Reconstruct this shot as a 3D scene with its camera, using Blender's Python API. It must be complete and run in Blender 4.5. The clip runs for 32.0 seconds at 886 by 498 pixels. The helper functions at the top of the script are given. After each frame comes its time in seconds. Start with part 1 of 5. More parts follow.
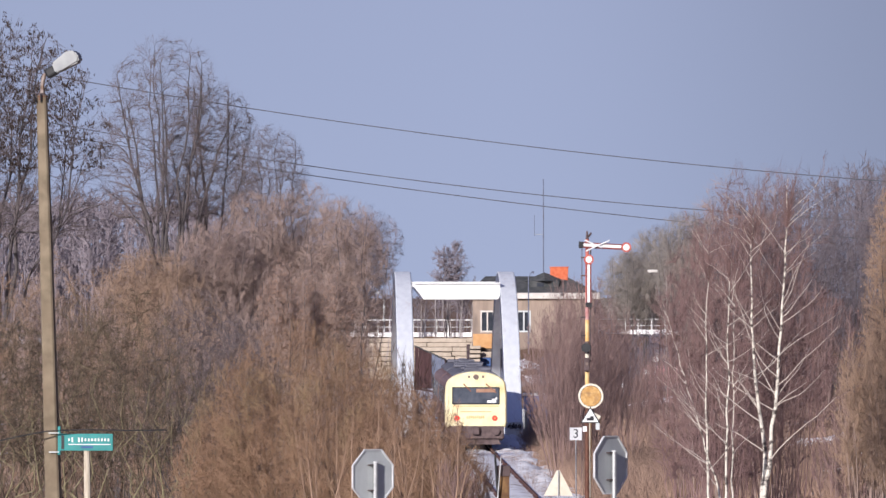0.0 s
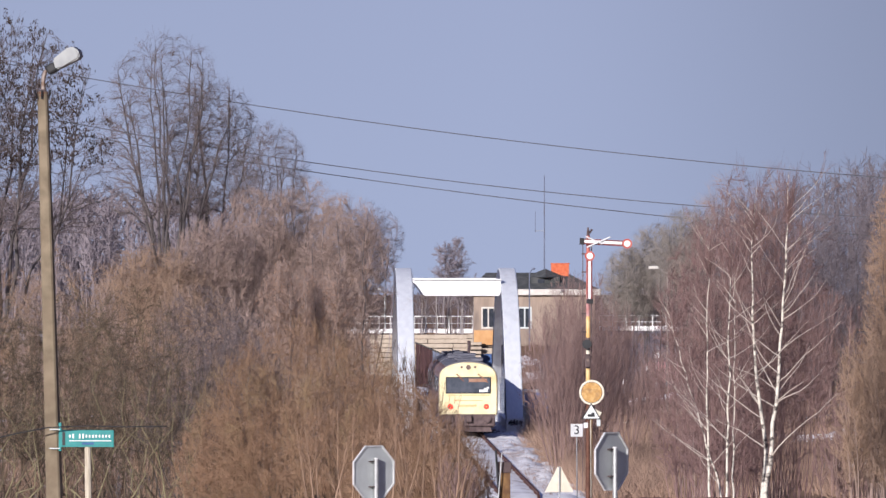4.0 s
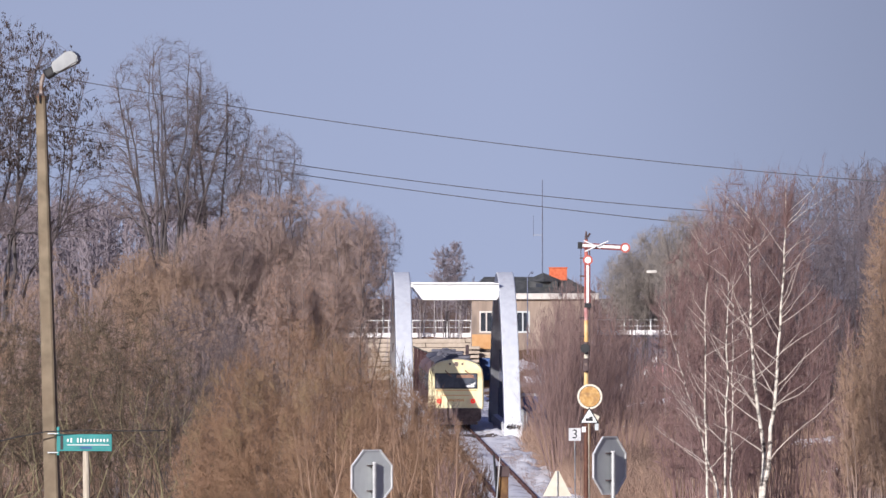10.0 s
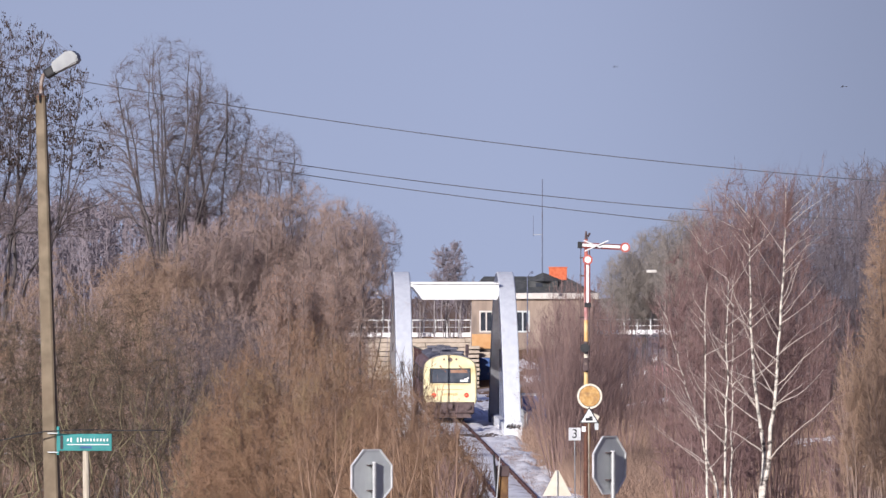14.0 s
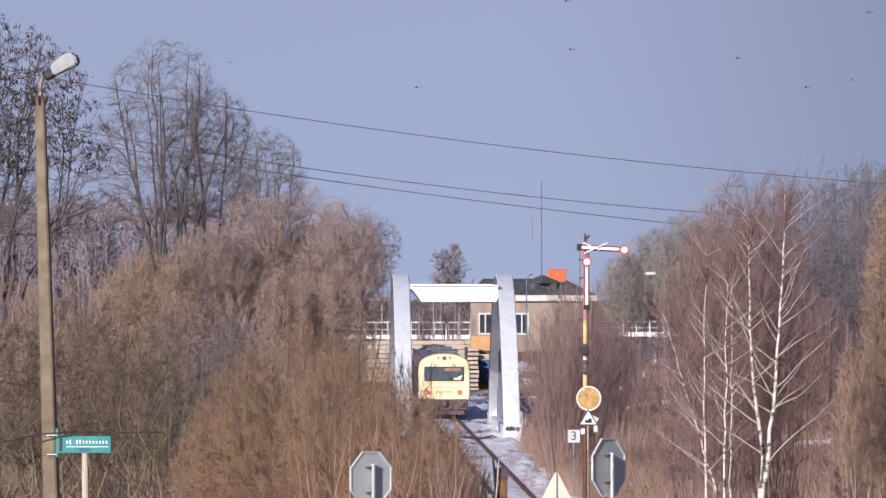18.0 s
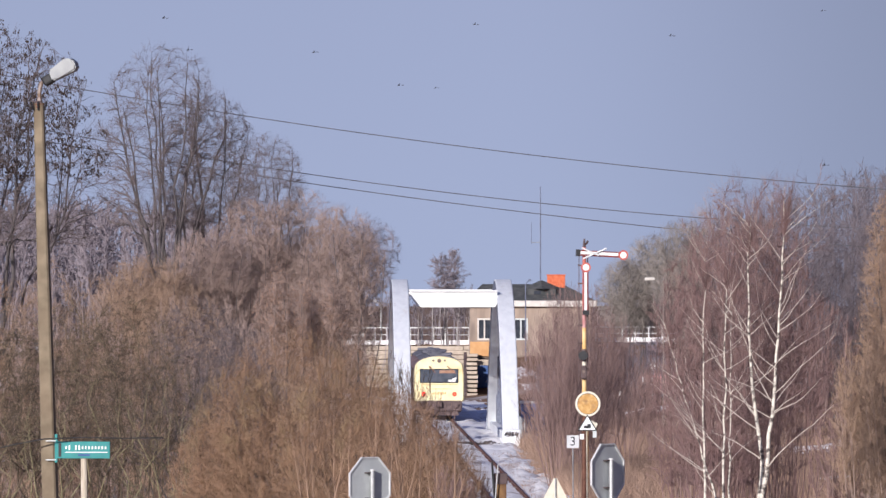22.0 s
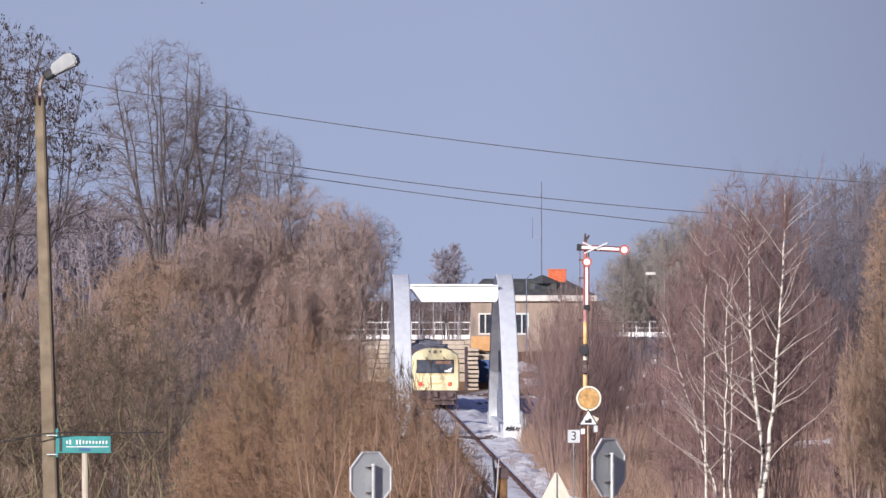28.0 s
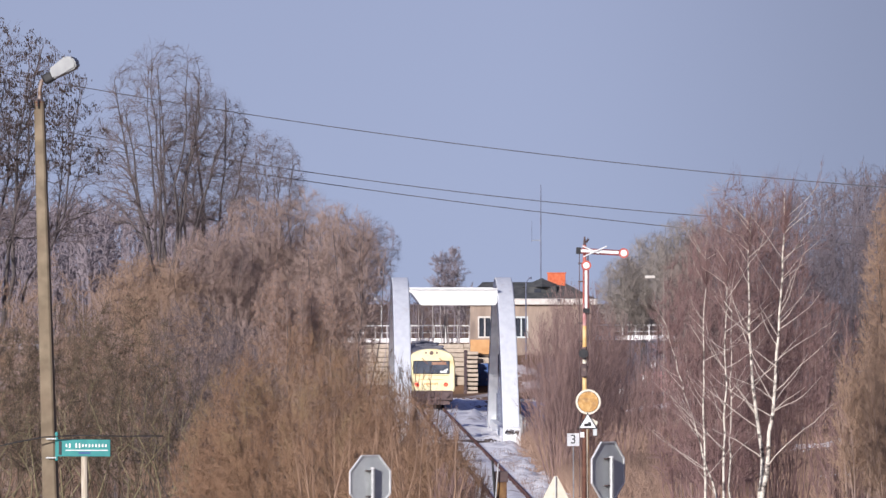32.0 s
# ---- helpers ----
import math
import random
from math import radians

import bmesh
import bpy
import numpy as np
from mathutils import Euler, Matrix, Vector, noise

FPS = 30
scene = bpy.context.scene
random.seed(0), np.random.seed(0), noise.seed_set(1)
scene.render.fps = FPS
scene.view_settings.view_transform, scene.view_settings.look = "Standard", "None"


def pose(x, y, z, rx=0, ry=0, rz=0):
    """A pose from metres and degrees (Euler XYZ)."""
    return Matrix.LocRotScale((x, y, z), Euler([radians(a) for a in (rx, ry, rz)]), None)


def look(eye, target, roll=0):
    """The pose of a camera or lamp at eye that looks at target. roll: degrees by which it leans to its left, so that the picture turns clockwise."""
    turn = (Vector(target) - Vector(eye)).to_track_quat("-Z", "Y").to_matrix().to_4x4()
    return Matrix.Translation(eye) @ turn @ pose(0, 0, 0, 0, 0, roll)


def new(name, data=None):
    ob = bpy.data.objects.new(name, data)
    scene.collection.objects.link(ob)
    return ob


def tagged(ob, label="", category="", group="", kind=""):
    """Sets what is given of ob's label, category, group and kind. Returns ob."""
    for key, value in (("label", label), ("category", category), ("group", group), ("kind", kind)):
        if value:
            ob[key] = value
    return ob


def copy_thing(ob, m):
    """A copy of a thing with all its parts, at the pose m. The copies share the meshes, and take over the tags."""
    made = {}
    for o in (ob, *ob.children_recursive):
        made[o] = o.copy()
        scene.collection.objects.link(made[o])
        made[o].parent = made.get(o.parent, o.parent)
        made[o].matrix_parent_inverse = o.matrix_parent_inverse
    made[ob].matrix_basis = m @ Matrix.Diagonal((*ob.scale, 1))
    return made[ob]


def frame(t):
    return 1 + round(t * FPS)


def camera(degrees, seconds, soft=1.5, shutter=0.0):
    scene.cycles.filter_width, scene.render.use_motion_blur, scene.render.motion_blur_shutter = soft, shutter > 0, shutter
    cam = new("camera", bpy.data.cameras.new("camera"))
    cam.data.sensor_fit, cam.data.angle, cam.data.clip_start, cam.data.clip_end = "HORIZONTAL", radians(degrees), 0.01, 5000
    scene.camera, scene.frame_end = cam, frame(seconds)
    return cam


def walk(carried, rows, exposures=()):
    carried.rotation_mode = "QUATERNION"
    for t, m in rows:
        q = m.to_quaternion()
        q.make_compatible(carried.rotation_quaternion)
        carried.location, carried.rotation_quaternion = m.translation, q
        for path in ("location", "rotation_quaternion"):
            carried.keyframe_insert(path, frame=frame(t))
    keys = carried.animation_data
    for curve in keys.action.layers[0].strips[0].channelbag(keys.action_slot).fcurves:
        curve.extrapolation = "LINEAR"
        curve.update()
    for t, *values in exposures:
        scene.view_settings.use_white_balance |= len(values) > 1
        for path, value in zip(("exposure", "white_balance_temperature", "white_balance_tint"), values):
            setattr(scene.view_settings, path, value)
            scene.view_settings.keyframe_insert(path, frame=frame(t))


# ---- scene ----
EYE = (0.0, 0.0, 9.6)


def aim(turn, tilt):
    """The tripod head, turned left and tilted up by so many degrees."""
    return pose(*EYE, 90 + tilt, 0, turn)


cam = camera(5.0, 32.0, soft=1.5)
walk(cam, [
    (0, aim(0.0063, 0.0038)), (0.5, aim(0.0098, -0.0099)), (1, aim(0.0098, -0.0229)), (1.5, aim(0.0098, -0.0099)),
    (2, aim(0.0098, -0.0098)), (2.5, aim(0.0098, -0.0123)), (3, aim(0.0146, -0.0215)), (3.5, aim(0.0127,
    -0.0195)), (5.5, aim(0.0097, -0.0049)), (6, aim(0.0048, 0.0000)), (6.5, aim(0.0005, 0.0014)), (7, aim(0.0000,
    0.0049)), (7.5, aim(-0.0034, 0.0152)), (8, aim(-0.0049, 0.0200)), (8.5, aim(-0.0019, 0.0108)), (9, aim(0.0000,
    0.0000)), (9.5, aim(0.0000, 0.0034)), (10, aim(0.0005, 0.0068)), (10.5, aim(0.0048, 0.0000)), (11, aim(0.0010,
    -0.0049)), (11.5, aim(0.0019, -0.0054)), (12, aim(0.0000, -0.0029)), (12.5, aim(0.0000, 0.0049)), (13,
    aim(0.0000, 0.0147)), (13.5, aim(-0.0049, 0.0128)), (14, aim(0.0000, 0.0048)), (14.5, aim(-0.0010, 0.0014)),
    (16.5, aim(-0.0054, 0.0132)), (17, aim(-0.0099, 0.0152)), (17.5, aim(-0.0049, 0.0054)), (18, aim(-0.0049,
    0.0171)), (18.5, aim(-0.0064, 0.0288)), (19, aim(-0.0099, 0.0381)), (19.5, aim(-0.0147, 0.0435)), (20,
    aim(-0.0123, 0.0426)), (20.5, aim(-0.0113, 0.0469)), (21, aim(-0.0147, 0.0567)), (21.5, aim(-0.0098, 0.0415)),
    (22, aim(-0.0104, 0.0479)), (22.5, aim(-0.0099, 0.0386)), (23, aim(-0.0099, 0.0294)), (23.5, aim(-0.0099,
    0.0200)), (24, aim(-0.0099, 0.0195)), (24.5, aim(-0.0083, 0.0147)), (25, aim(-0.0093, 0.0250)), (25.5,
    aim(-0.0098, 0.0327)), (27.5, aim(-0.0049, 0.0215)), (28, aim(-0.0049, 0.0175)), (28.5, aim(-0.0049, 0.0147)),
    (29, aim(-0.0049, 0.0147)), (29.5, aim(-0.0049, 0.0098)), (30, aim(-0.0024, 0.0147)), (30.5, aim(-0.0049,
    0.0229)), (31, aim(-0.0049, 0.0244)), (31.5, aim(-0.0083, 0.0322)), (32, aim(-0.0083, 0.0366)),
], exposures=[(0, 0.04, 5800, 14), (32, 0.04, 5800, 14)])

# ---- light ----
SUN_EL, SUN_AZ = radians(17.6), radians(25)
world = bpy.data.worlds.new("world")
scene.world = world
world.use_nodes = True
wn = world.node_tree
sky = wn.nodes.new("ShaderNodeTexSky")
sky.sky_type, sky.sun_disc = "NISHITA", False
sky.sun_elevation, sky.sun_rotation = SUN_EL, radians(180) + SUN_AZ
sky.air_density, sky.dust_density, sky.ozone_density = 1.0, 1.0, 3.0
wn.nodes["Background"].inputs["Strength"].default_value = 0.0925
way = wn.nodes.new("ShaderNodeTexCoord")
lift = wn.nodes.new("ShaderNodeVectorMath")
lift.operation = "ADD"
lift.inputs[1].default_value = (0, 0, 0.22)
wn.links.new(way.outputs["Generated"], lift.inputs[0])
wn.links.new(lift.outputs[0], sky.inputs["Vector"])
tone = wn.nodes.new("ShaderNodeHueSaturation")
tone.inputs["Hue"].default_value = 0.532


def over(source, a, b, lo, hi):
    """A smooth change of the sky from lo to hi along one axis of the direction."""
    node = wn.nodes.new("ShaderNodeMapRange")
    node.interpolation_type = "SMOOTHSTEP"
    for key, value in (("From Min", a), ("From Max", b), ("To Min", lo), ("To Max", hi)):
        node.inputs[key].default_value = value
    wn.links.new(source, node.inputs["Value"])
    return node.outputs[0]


# hazy and pale near the horizon, bluer and brightened overhead, with a darker step painted in towards +X
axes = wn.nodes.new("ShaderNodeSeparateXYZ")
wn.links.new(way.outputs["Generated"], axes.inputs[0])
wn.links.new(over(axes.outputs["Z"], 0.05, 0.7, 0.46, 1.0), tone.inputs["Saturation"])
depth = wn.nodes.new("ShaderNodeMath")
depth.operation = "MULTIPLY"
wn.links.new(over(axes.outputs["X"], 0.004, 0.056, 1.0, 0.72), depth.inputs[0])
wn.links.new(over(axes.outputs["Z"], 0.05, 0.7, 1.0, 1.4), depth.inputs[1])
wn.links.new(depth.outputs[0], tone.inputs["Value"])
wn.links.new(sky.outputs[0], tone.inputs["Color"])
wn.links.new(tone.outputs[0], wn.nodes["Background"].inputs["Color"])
sun = new("sun", bpy.data.lights.new("sun", "SUN"))
sun.data.energy, sun.data.angle, sun.data.color = 5.0, radians(0.6), (1.0, 0.90, 0.78)
to_sun = Vector((-math.sin(SUN_AZ) * math.cos(SUN_EL), -math.cos(SUN_AZ) * math.cos(SUN_EL), math.sin(SUN_EL)))
sun.matrix_world = look(to_sun * 100, (0, 0, 0))


# ---- materials ----
def material(name, a, b=None, rough=0.8, metal=0.0, scale=3.0, bump=0.0, island=0.0, piece=0.0, stain=None, stain_scale=0.6, stain_from=0.5,
             stretch=(1, 1, 1), detail=6.0, lo=0.35, hi=0.65):
    """Two colours mixed by noise, stains at a larger scale, and a fine relief."""
    m = bpy.data.materials.new(name)
    m.use_nodes = True
    n, l = m.node_tree.nodes, m.node_tree.links
    bsdf = n["Principled BSDF"]
    bsdf.inputs["Roughness"].default_value, bsdf.inputs["Metallic"].default_value = rough, metal
    bsdf.inputs["Specular IOR Level"].default_value = 0.3
    co = n.new("ShaderNodeTexCoord")
    mp = n.new("ShaderNodeMapping")
    mp.inputs["Scale"].default_value = stretch
    l.new(co.outputs["Object"], mp.inputs["Vector"])
    tex = n.new("ShaderNodeTexNoise")
    tex.inputs["Scale"].default_value, tex.inputs["Detail"].default_value = scale, detail
    l.new(mp.outputs[0], tex.inputs["Vector"])
    ramp = n.new("ShaderNodeMapRange")
    ramp.inputs["From Min"].default_value, ramp.inputs["From Max"].default_value = lo, hi
    l.new(tex.outputs[0], ramp.inputs["Value"])
    fac = ramp.outputs[0]
    if island or piece:
        if island:
            rnd = n.new("ShaderNodeNewGeometry").outputs["Random Per Island"]
        else:
            rnd = n.new("ShaderNodeObjectInfo").outputs["Random"]
        mixf = n.new("ShaderNodeMix")
        mixf.inputs[0].default_value = island or piece
        l.new(fac, mixf.inputs[2])
        l.new(rnd, mixf.inputs[3])
        fac = mixf.outputs[0]
    mix = n.new("ShaderNodeMix")
    mix.data_type = "RGBA"
    mix.inputs[6].default_value, mix.inputs[7].default_value = (*a, 1), (*(b or a), 1)
    l.new(fac, mix.inputs[0])
    colour = mix.outputs[2]
    if stain:
        t2 = n.new("ShaderNodeTexNoise")
        t2.inputs["Scale"].default_value, t2.inputs["Detail"].default_value = stain_scale, 5
        l.new(mp.outputs[0], t2.inputs["Vector"])
        r2 = n.new("ShaderNodeMapRange")
        r2.inputs["From Min"].default_value, r2.inputs["From Max"].default_value = stain_from, stain_from + 0.2
        l.new(t2.outputs[0], r2.inputs["Value"])
        m2 = n.new("ShaderNodeMix")
        m2.data_type = "RGBA"
        m2.inputs[7].default_value = (*stain, 1)
        l.new(r2.outputs[0], m2.inputs[0])
        l.new(colour, m2.inputs[6])
        colour = m2.outputs[2]
    l.new(colour, bsdf.inputs["Base Color"])
    if bump:
        bp = n.new("ShaderNodeBump")
        bp.inputs["Strength"].default_value, bp.inputs["Distance"].default_value = bump, 0.02
        l.new(tex.outputs[0], bp.inputs["Height"])
        l.new(bp.outputs[0], bsdf.inputs["Normal"])
    return m


def glow(name, colour, strength):
    m = material(name, colour, rough=0.3)
    bsdf = m.node_tree.nodes["Principled BSDF"]
    bsdf.inputs["Emission Color"].default_value = (*colour, 1)
    bsdf.inputs["Emission Strength"].default_value = strength
    return m


M = {
    "willow": material("willow_bark", (0.255, 0.153, 0.093), (0.37, 0.238, 0.153), 0.85, island=0.75, stain=(0.33, 0.245, 0.135), stain_scale=0.7),
    "willow_stem": material("willow_stem_bark", (0.26, 0.165, 0.11), (0.42, 0.285, 0.2), 0.85, island=0.6),
    "olive": material("olive_bark", (0.082, 0.063, 0.044), (0.18, 0.137, 0.094), 0.88, island=0.75, stain=(0.17, 0.125, 0.085), stain_scale=0.5),
    "orange_twig": material("orange_twig_bark", (0.29, 0.197, 0.138), (0.44, 0.306, 0.215), 0.88, island=0.75),
    "lichen": material("lichen_bark", (0.16, 0.13, 0.08), (0.36, 0.31, 0.17), 0.9, island=0.6),
    "lichen_pale": material("yellow_lichened_bark", (0.14, 0.115, 0.07), (0.36, 0.32, 0.18), 0.9, scale=6, island=0.4),
    "grey_bark": material("grey_bark", (0.068, 0.06, 0.06), (0.135, 0.116, 0.112), 0.9, island=0.6),
    "grey_twig": material("grey_twig_bark", (0.12, 0.097, 0.097), (0.24, 0.194, 0.19), 0.9, island=0.7),
    "brown_twig": material("brown_twig_bark", (0.31, 0.228, 0.192), (0.45, 0.335, 0.285), 0.9, island=0.7),
    "purple_twig": material("purple_twig_bark", (0.19, 0.117, 0.108), (0.30, 0.19, 0.173), 0.85, island=0.7),
    # grove bark, greyed and paled to hold some painted haze
    "green_twig": material("green_grey_haze_bark", (0.275, 0.24, 0.212), (0.375, 0.33, 0.29), 0.9, island=0.7),
    "dark_twig": material("dark_thicket_bark", (0.215, 0.14, 0.124), (0.355, 0.242, 0.213), 0.9, island=0.7),
    # three bark colours with the haze of distance mixed in
    "far_twig": material("far_haze_bark", (0.15, 0.125, 0.135), (0.23, 0.195, 0.205), 0.9, island=0.6),
    "hazy_twig": material("haze_tinted_bark", (0.235, 0.2, 0.218), (0.315, 0.27, 0.29), 0.9, island=0.6),
    "mauve_twig": material("mauve_haze_bark", (0.19, 0.16, 0.185), (0.29, 0.245, 0.275), 0.9, island=0.6),
    "pale_stem": material("pale_grey_stem_bark", (0.3, 0.265, 0.26), (0.44, 0.4, 0.385), 0.85, island=0.6),
    "pod": material("dark_seed_pod", (0.05, 0.035, 0.03), (0.10, 0.07, 0.05), 0.9, island=0.6),
    "dry_leaf": material("dry_oak_leaf", (0.40, 0.24, 0.165), (0.53, 0.35, 0.25), 0.8, island=0.8),
    "birch": material("white_birch_bark", (0.10, 0.08, 0.07), (0.72, 0.66, 0.55), 0.7, scale=5.5, stretch=(1, 1, 1.5), lo=0.37, hi=0.52, bump=0.2),
    "birch_limb": material("pale_birch_limb_bark", (0.5, 0.43, 0.36), (0.8, 0.72, 0.61), 0.75, island=0.6),
    "birch_twig": material("grey_brown_birch_twig", (0.26, 0.19, 0.17), (0.5, 0.42, 0.36), 0.8, island=0.8),
    "grass": material("dry_grass", (0.34, 0.215, 0.15), (0.5, 0.345, 0.25), 0.9, island=0.8),
    "ground": material("winter_ground", (0.16, 0.095, 0.055), (0.28, 0.17, 0.10), 0.95, scale=0.35, bump=0.4, stain=(0.80, 0.82, 0.86), stain_scale=0.11, stain_from=0.57),
    "snow": material("trodden_snow", (0.86, 0.84, 0.83), (0.95, 0.935, 0.92), 0.6, scale=1.2, bump=0.5, stain=(0.34, 0.26, 0.21), stain_scale=0.8, stain_from=0.55),
    "rust_rail": material("rusty_steel_rail", (0.10, 0.045, 0.03), (0.19, 0.09, 0.06), 0.7, metal=0.3, scale=8),
    "sleeper": material("dark_wooden_sleeper", (0.06, 0.045, 0.035), (0.13, 0.10, 0.08), 0.9, scale=6),
    "bridge_white": material("weathered_white_paint", (0.76, 0.78, 0.80), (0.85, 0.87, 0.88), 0.55, scale=1.5, bump=0.05, stain=(0.66, 0.64, 0.62), stain_scale=0.8, stain_from=0.6, stretch=(2.5, 1, 0.4)),
    "brace_white": material("white_brace_paint", (0.78, 0.78, 0.76), (0.88, 0.87, 0.84), 0.5, scale=1.0),
    # also carries the painted shade of the arch sides
    "web_blue": material("blue_grey_paint_and_shade", (0.12, 0.135, 0.19), (0.17, 0.19, 0.26), 0.6, scale=1.5, stain=(0.10, 0.07, 0.06), stain_scale=0.8),
    "graffiti": material("black_spray_paint", (0.02, 0.02, 0.025), (0.05, 0.05, 0.06), 0.6),
    "concrete": material("weathered_concrete", (0.175, 0.138, 0.092), (0.275, 0.222, 0.15), 0.9, scale=5, bump=0.3, stain=(0.20, 0.15, 0.10), stain_scale=1.2),
    "galvanised": material("galvanised_steel", (0.42, 0.43, 0.43), (0.58, 0.58, 0.57), 0.45, metal=0.6, scale=12),
    "sign_back": material("grey_sign_back", (0.56, 0.59, 0.58), (0.62, 0.65, 0.64), 0.5, metal=0.2, scale=6),
    "sign_edge": material("pale_sign_rim", (0.60, 0.60, 0.60), (0.72, 0.72, 0.71), 0.5, scale=6),
    "teal": material("teal_enamel", (0.02, 0.205, 0.2), (0.035, 0.27, 0.255), 0.4, scale=6),
    "lamp_white": material("dull_white_enamel", (0.30, 0.31, 0.31), (0.38, 0.39, 0.38), 0.5, scale=7),
    "navy": material("navy_enamel", (0.02, 0.07, 0.20), (0.03, 0.10, 0.26), 0.4),
    "white": material("white_enamel", (0.78, 0.78, 0.76), (0.84, 0.84, 0.82), 0.45, scale=7),
    "black": material("black_paint", (0.018, 0.018, 0.02), (0.04, 0.04, 0.042), 0.55, scale=7),
    "signal_red": material("faded_signal_red", (0.42, 0.07, 0.05), (0.55, 0.17, 0.13), 0.6, scale=5),
    "pink_red": material("bleached_signal_red", (0.42, 0.16, 0.15), (0.58, 0.33, 0.31), 0.7, scale=6),
    "arm_red": material("dark_signal_red", (0.13, 0.028, 0.025), (0.23, 0.05, 0.04), 0.55, scale=5),
    "pole_yellow": material("faded_yellow_paint", (0.74, 0.45, 0.16), (0.84, 0.62, 0.30), 0.6, scale=5),
    "disc_orange": material("faded_orange_enamel", (0.5, 0.27, 0.075), (0.66, 0.42, 0.16), 0.55, scale=7, stain=(0.34, 0.19, 0.08), stain_scale=4),
    "cream_board": material("cream_sign_board", (0.70, 0.64, 0.50), (0.80, 0.75, 0.62), 0.6, scale=5),
    "rust": material("rusty_yellow_paint", (0.11, 0.055, 0.03), (0.34, 0.2, 0.075), 0.8, scale=5),
    "rust_arm": material("rust_stained_galvanised_steel", (0.22, 0.15, 0.11), (0.45, 0.4, 0.36), 0.55, metal=0.5, scale=9),
    "old_wood": material("weathered_post_wood", (0.45, 0.38, 0.28), (0.64, 0.57, 0.45), 0.9, scale=8, stretch=(3, 3, 0.4)),
    "train_yellow": material("cream_yellow_paint", (0.86, 0.75, 0.42), (0.91, 0.82, 0.52), 0.35, scale=2.0, stain=(0.72, 0.55, 0.27), stain_scale=0.9),
    "train_side": material("dark_side_paint", (0.15, 0.09, 0.085), (0.24, 0.15, 0.135), 0.5, scale=3),
    "train_dark": material("dirty_underframe_and_shade", (0.075, 0.052, 0.052), (0.145, 0.105, 0.1), 0.85, scale=4),
    "train_roof": material("sooty_roof", (0.10, 0.10, 0.12), (0.18, 0.18, 0.21), 0.8, scale=2),
    "window_dark": material("dark_window_glass", (0.03, 0.035, 0.045), (0.05, 0.055, 0.07), 0.2),
    "train_glass": material("train_window_glass", (0.06, 0.07, 0.09), (0.11, 0.12, 0.145), 0.15, scale=2),
    "rubber": material("black_rubber", (0.02, 0.02, 0.022), (0.04, 0.038, 0.036), 0.8),
    "glass_reflection": material("dull_orange_reflection", (0.30, 0.16, 0.1), (0.4, 0.24, 0.16), 0.8),
    "tail_red": glow("red_tail_light", (0.85, 0.03, 0.025), 0.8),
    "lamp_glass": material("headlamp_glass", (0.16, 0.12, 0.10), (0.26, 0.20, 0.17), 0.15),
    "wiper": material("reddish_wiper_arm", (0.22, 0.09, 0.05), (0.32, 0.14, 0.08), 0.6),
    "orange_print": material("faded_orange_lettering", (0.75, 0.36, 0.12), (0.80, 0.45, 0.18), 0.5),
    "plaster": material("ochre_plaster", (0.31, 0.24, 0.19), (0.42, 0.33, 0.26), 0.9, scale=1.2, bump=0.3, stain=(0.24, 0.19, 0.155), stain_scale=0.9, stretch=(1.6, 1, 0.35)),
    "orange_plaster": material("orange_plaster", (0.58, 0.31, 0.13), (0.66, 0.39, 0.18), 0.9, scale=1.5),
    "roof_dark": material("dark_felt_roof", (0.055, 0.06, 0.06), (0.10, 0.10, 0.10), 0.9, scale=2),
    "chimney_red": material("orange_red_brick", (0.55, 0.12, 0.05), (0.66, 0.19, 0.09), 0.85, scale=5),
    "cornice": material("pale_cornice", (0.60, 0.56, 0.50), (0.72, 0.68, 0.62), 0.85, scale=2),
    "slab": material("sandy_concrete_slab", (0.38, 0.31, 0.235), (0.57, 0.48, 0.38), 0.95, scale=2.5, bump=0.4, piece=0.5),
    "rail_white": material("white_railing_paint", (0.66, 0.66, 0.64), (0.76, 0.76, 0.73), 0.6),
    "blue": material("plain_blue", (0.05, 0.10, 0.26), (0.08, 0.15, 0.36), 0.5, scale=3),
    "fence_red": material("red_fence_paint", (0.48, 0.24, 0.24), (0.6, 0.36, 0.36), 0.7),
    "wire": material("dark_cable", (0.07, 0.07, 0.08), (0.12, 0.12, 0.13), 0.7),
    "maroon": material("dark_patch_maroon", (0.045, 0.022, 0.024), (0.09, 0.045, 0.045), 0.8, scale=4, stretch=(4, 1, 0.3)),
    "ballast": material("dark_bed_patch", (0.07, 0.055, 0.05), (0.17, 0.135, 0.115), 0.9, scale=6, bump=0.5),
    "bird": material("dark_plumage", (0.02, 0.02, 0.022), (0.05, 0.045, 0.045), 0.8),
    "asphalt": material("wet_asphalt", (0.05, 0.05, 0.052), (0.08, 0.08, 0.08), 0.7, scale=4),
}


# ---- mesh tools ----
def part(name, bm, mat, parent=None, label="", smooth=False):
    """Links a bmesh as one mesh object under a thing."""
    me = bpy.data.meshes.new(name)
    bmesh.ops.recalc_face_normals(bm, faces=bm.faces)
    bm.to_mesh(me)
    bm.free()
    me.materials.append(M[mat])
    if smooth:
        me.shade_smooth()
    ob = new(name, me)
    ob.parent = parent
    return tagged(ob, label)


def thing(name, m, label, category, group="", kind=""):
    ob = new(name)
    ob.matrix_world = m
    return tagged(ob, label, category, group, kind)


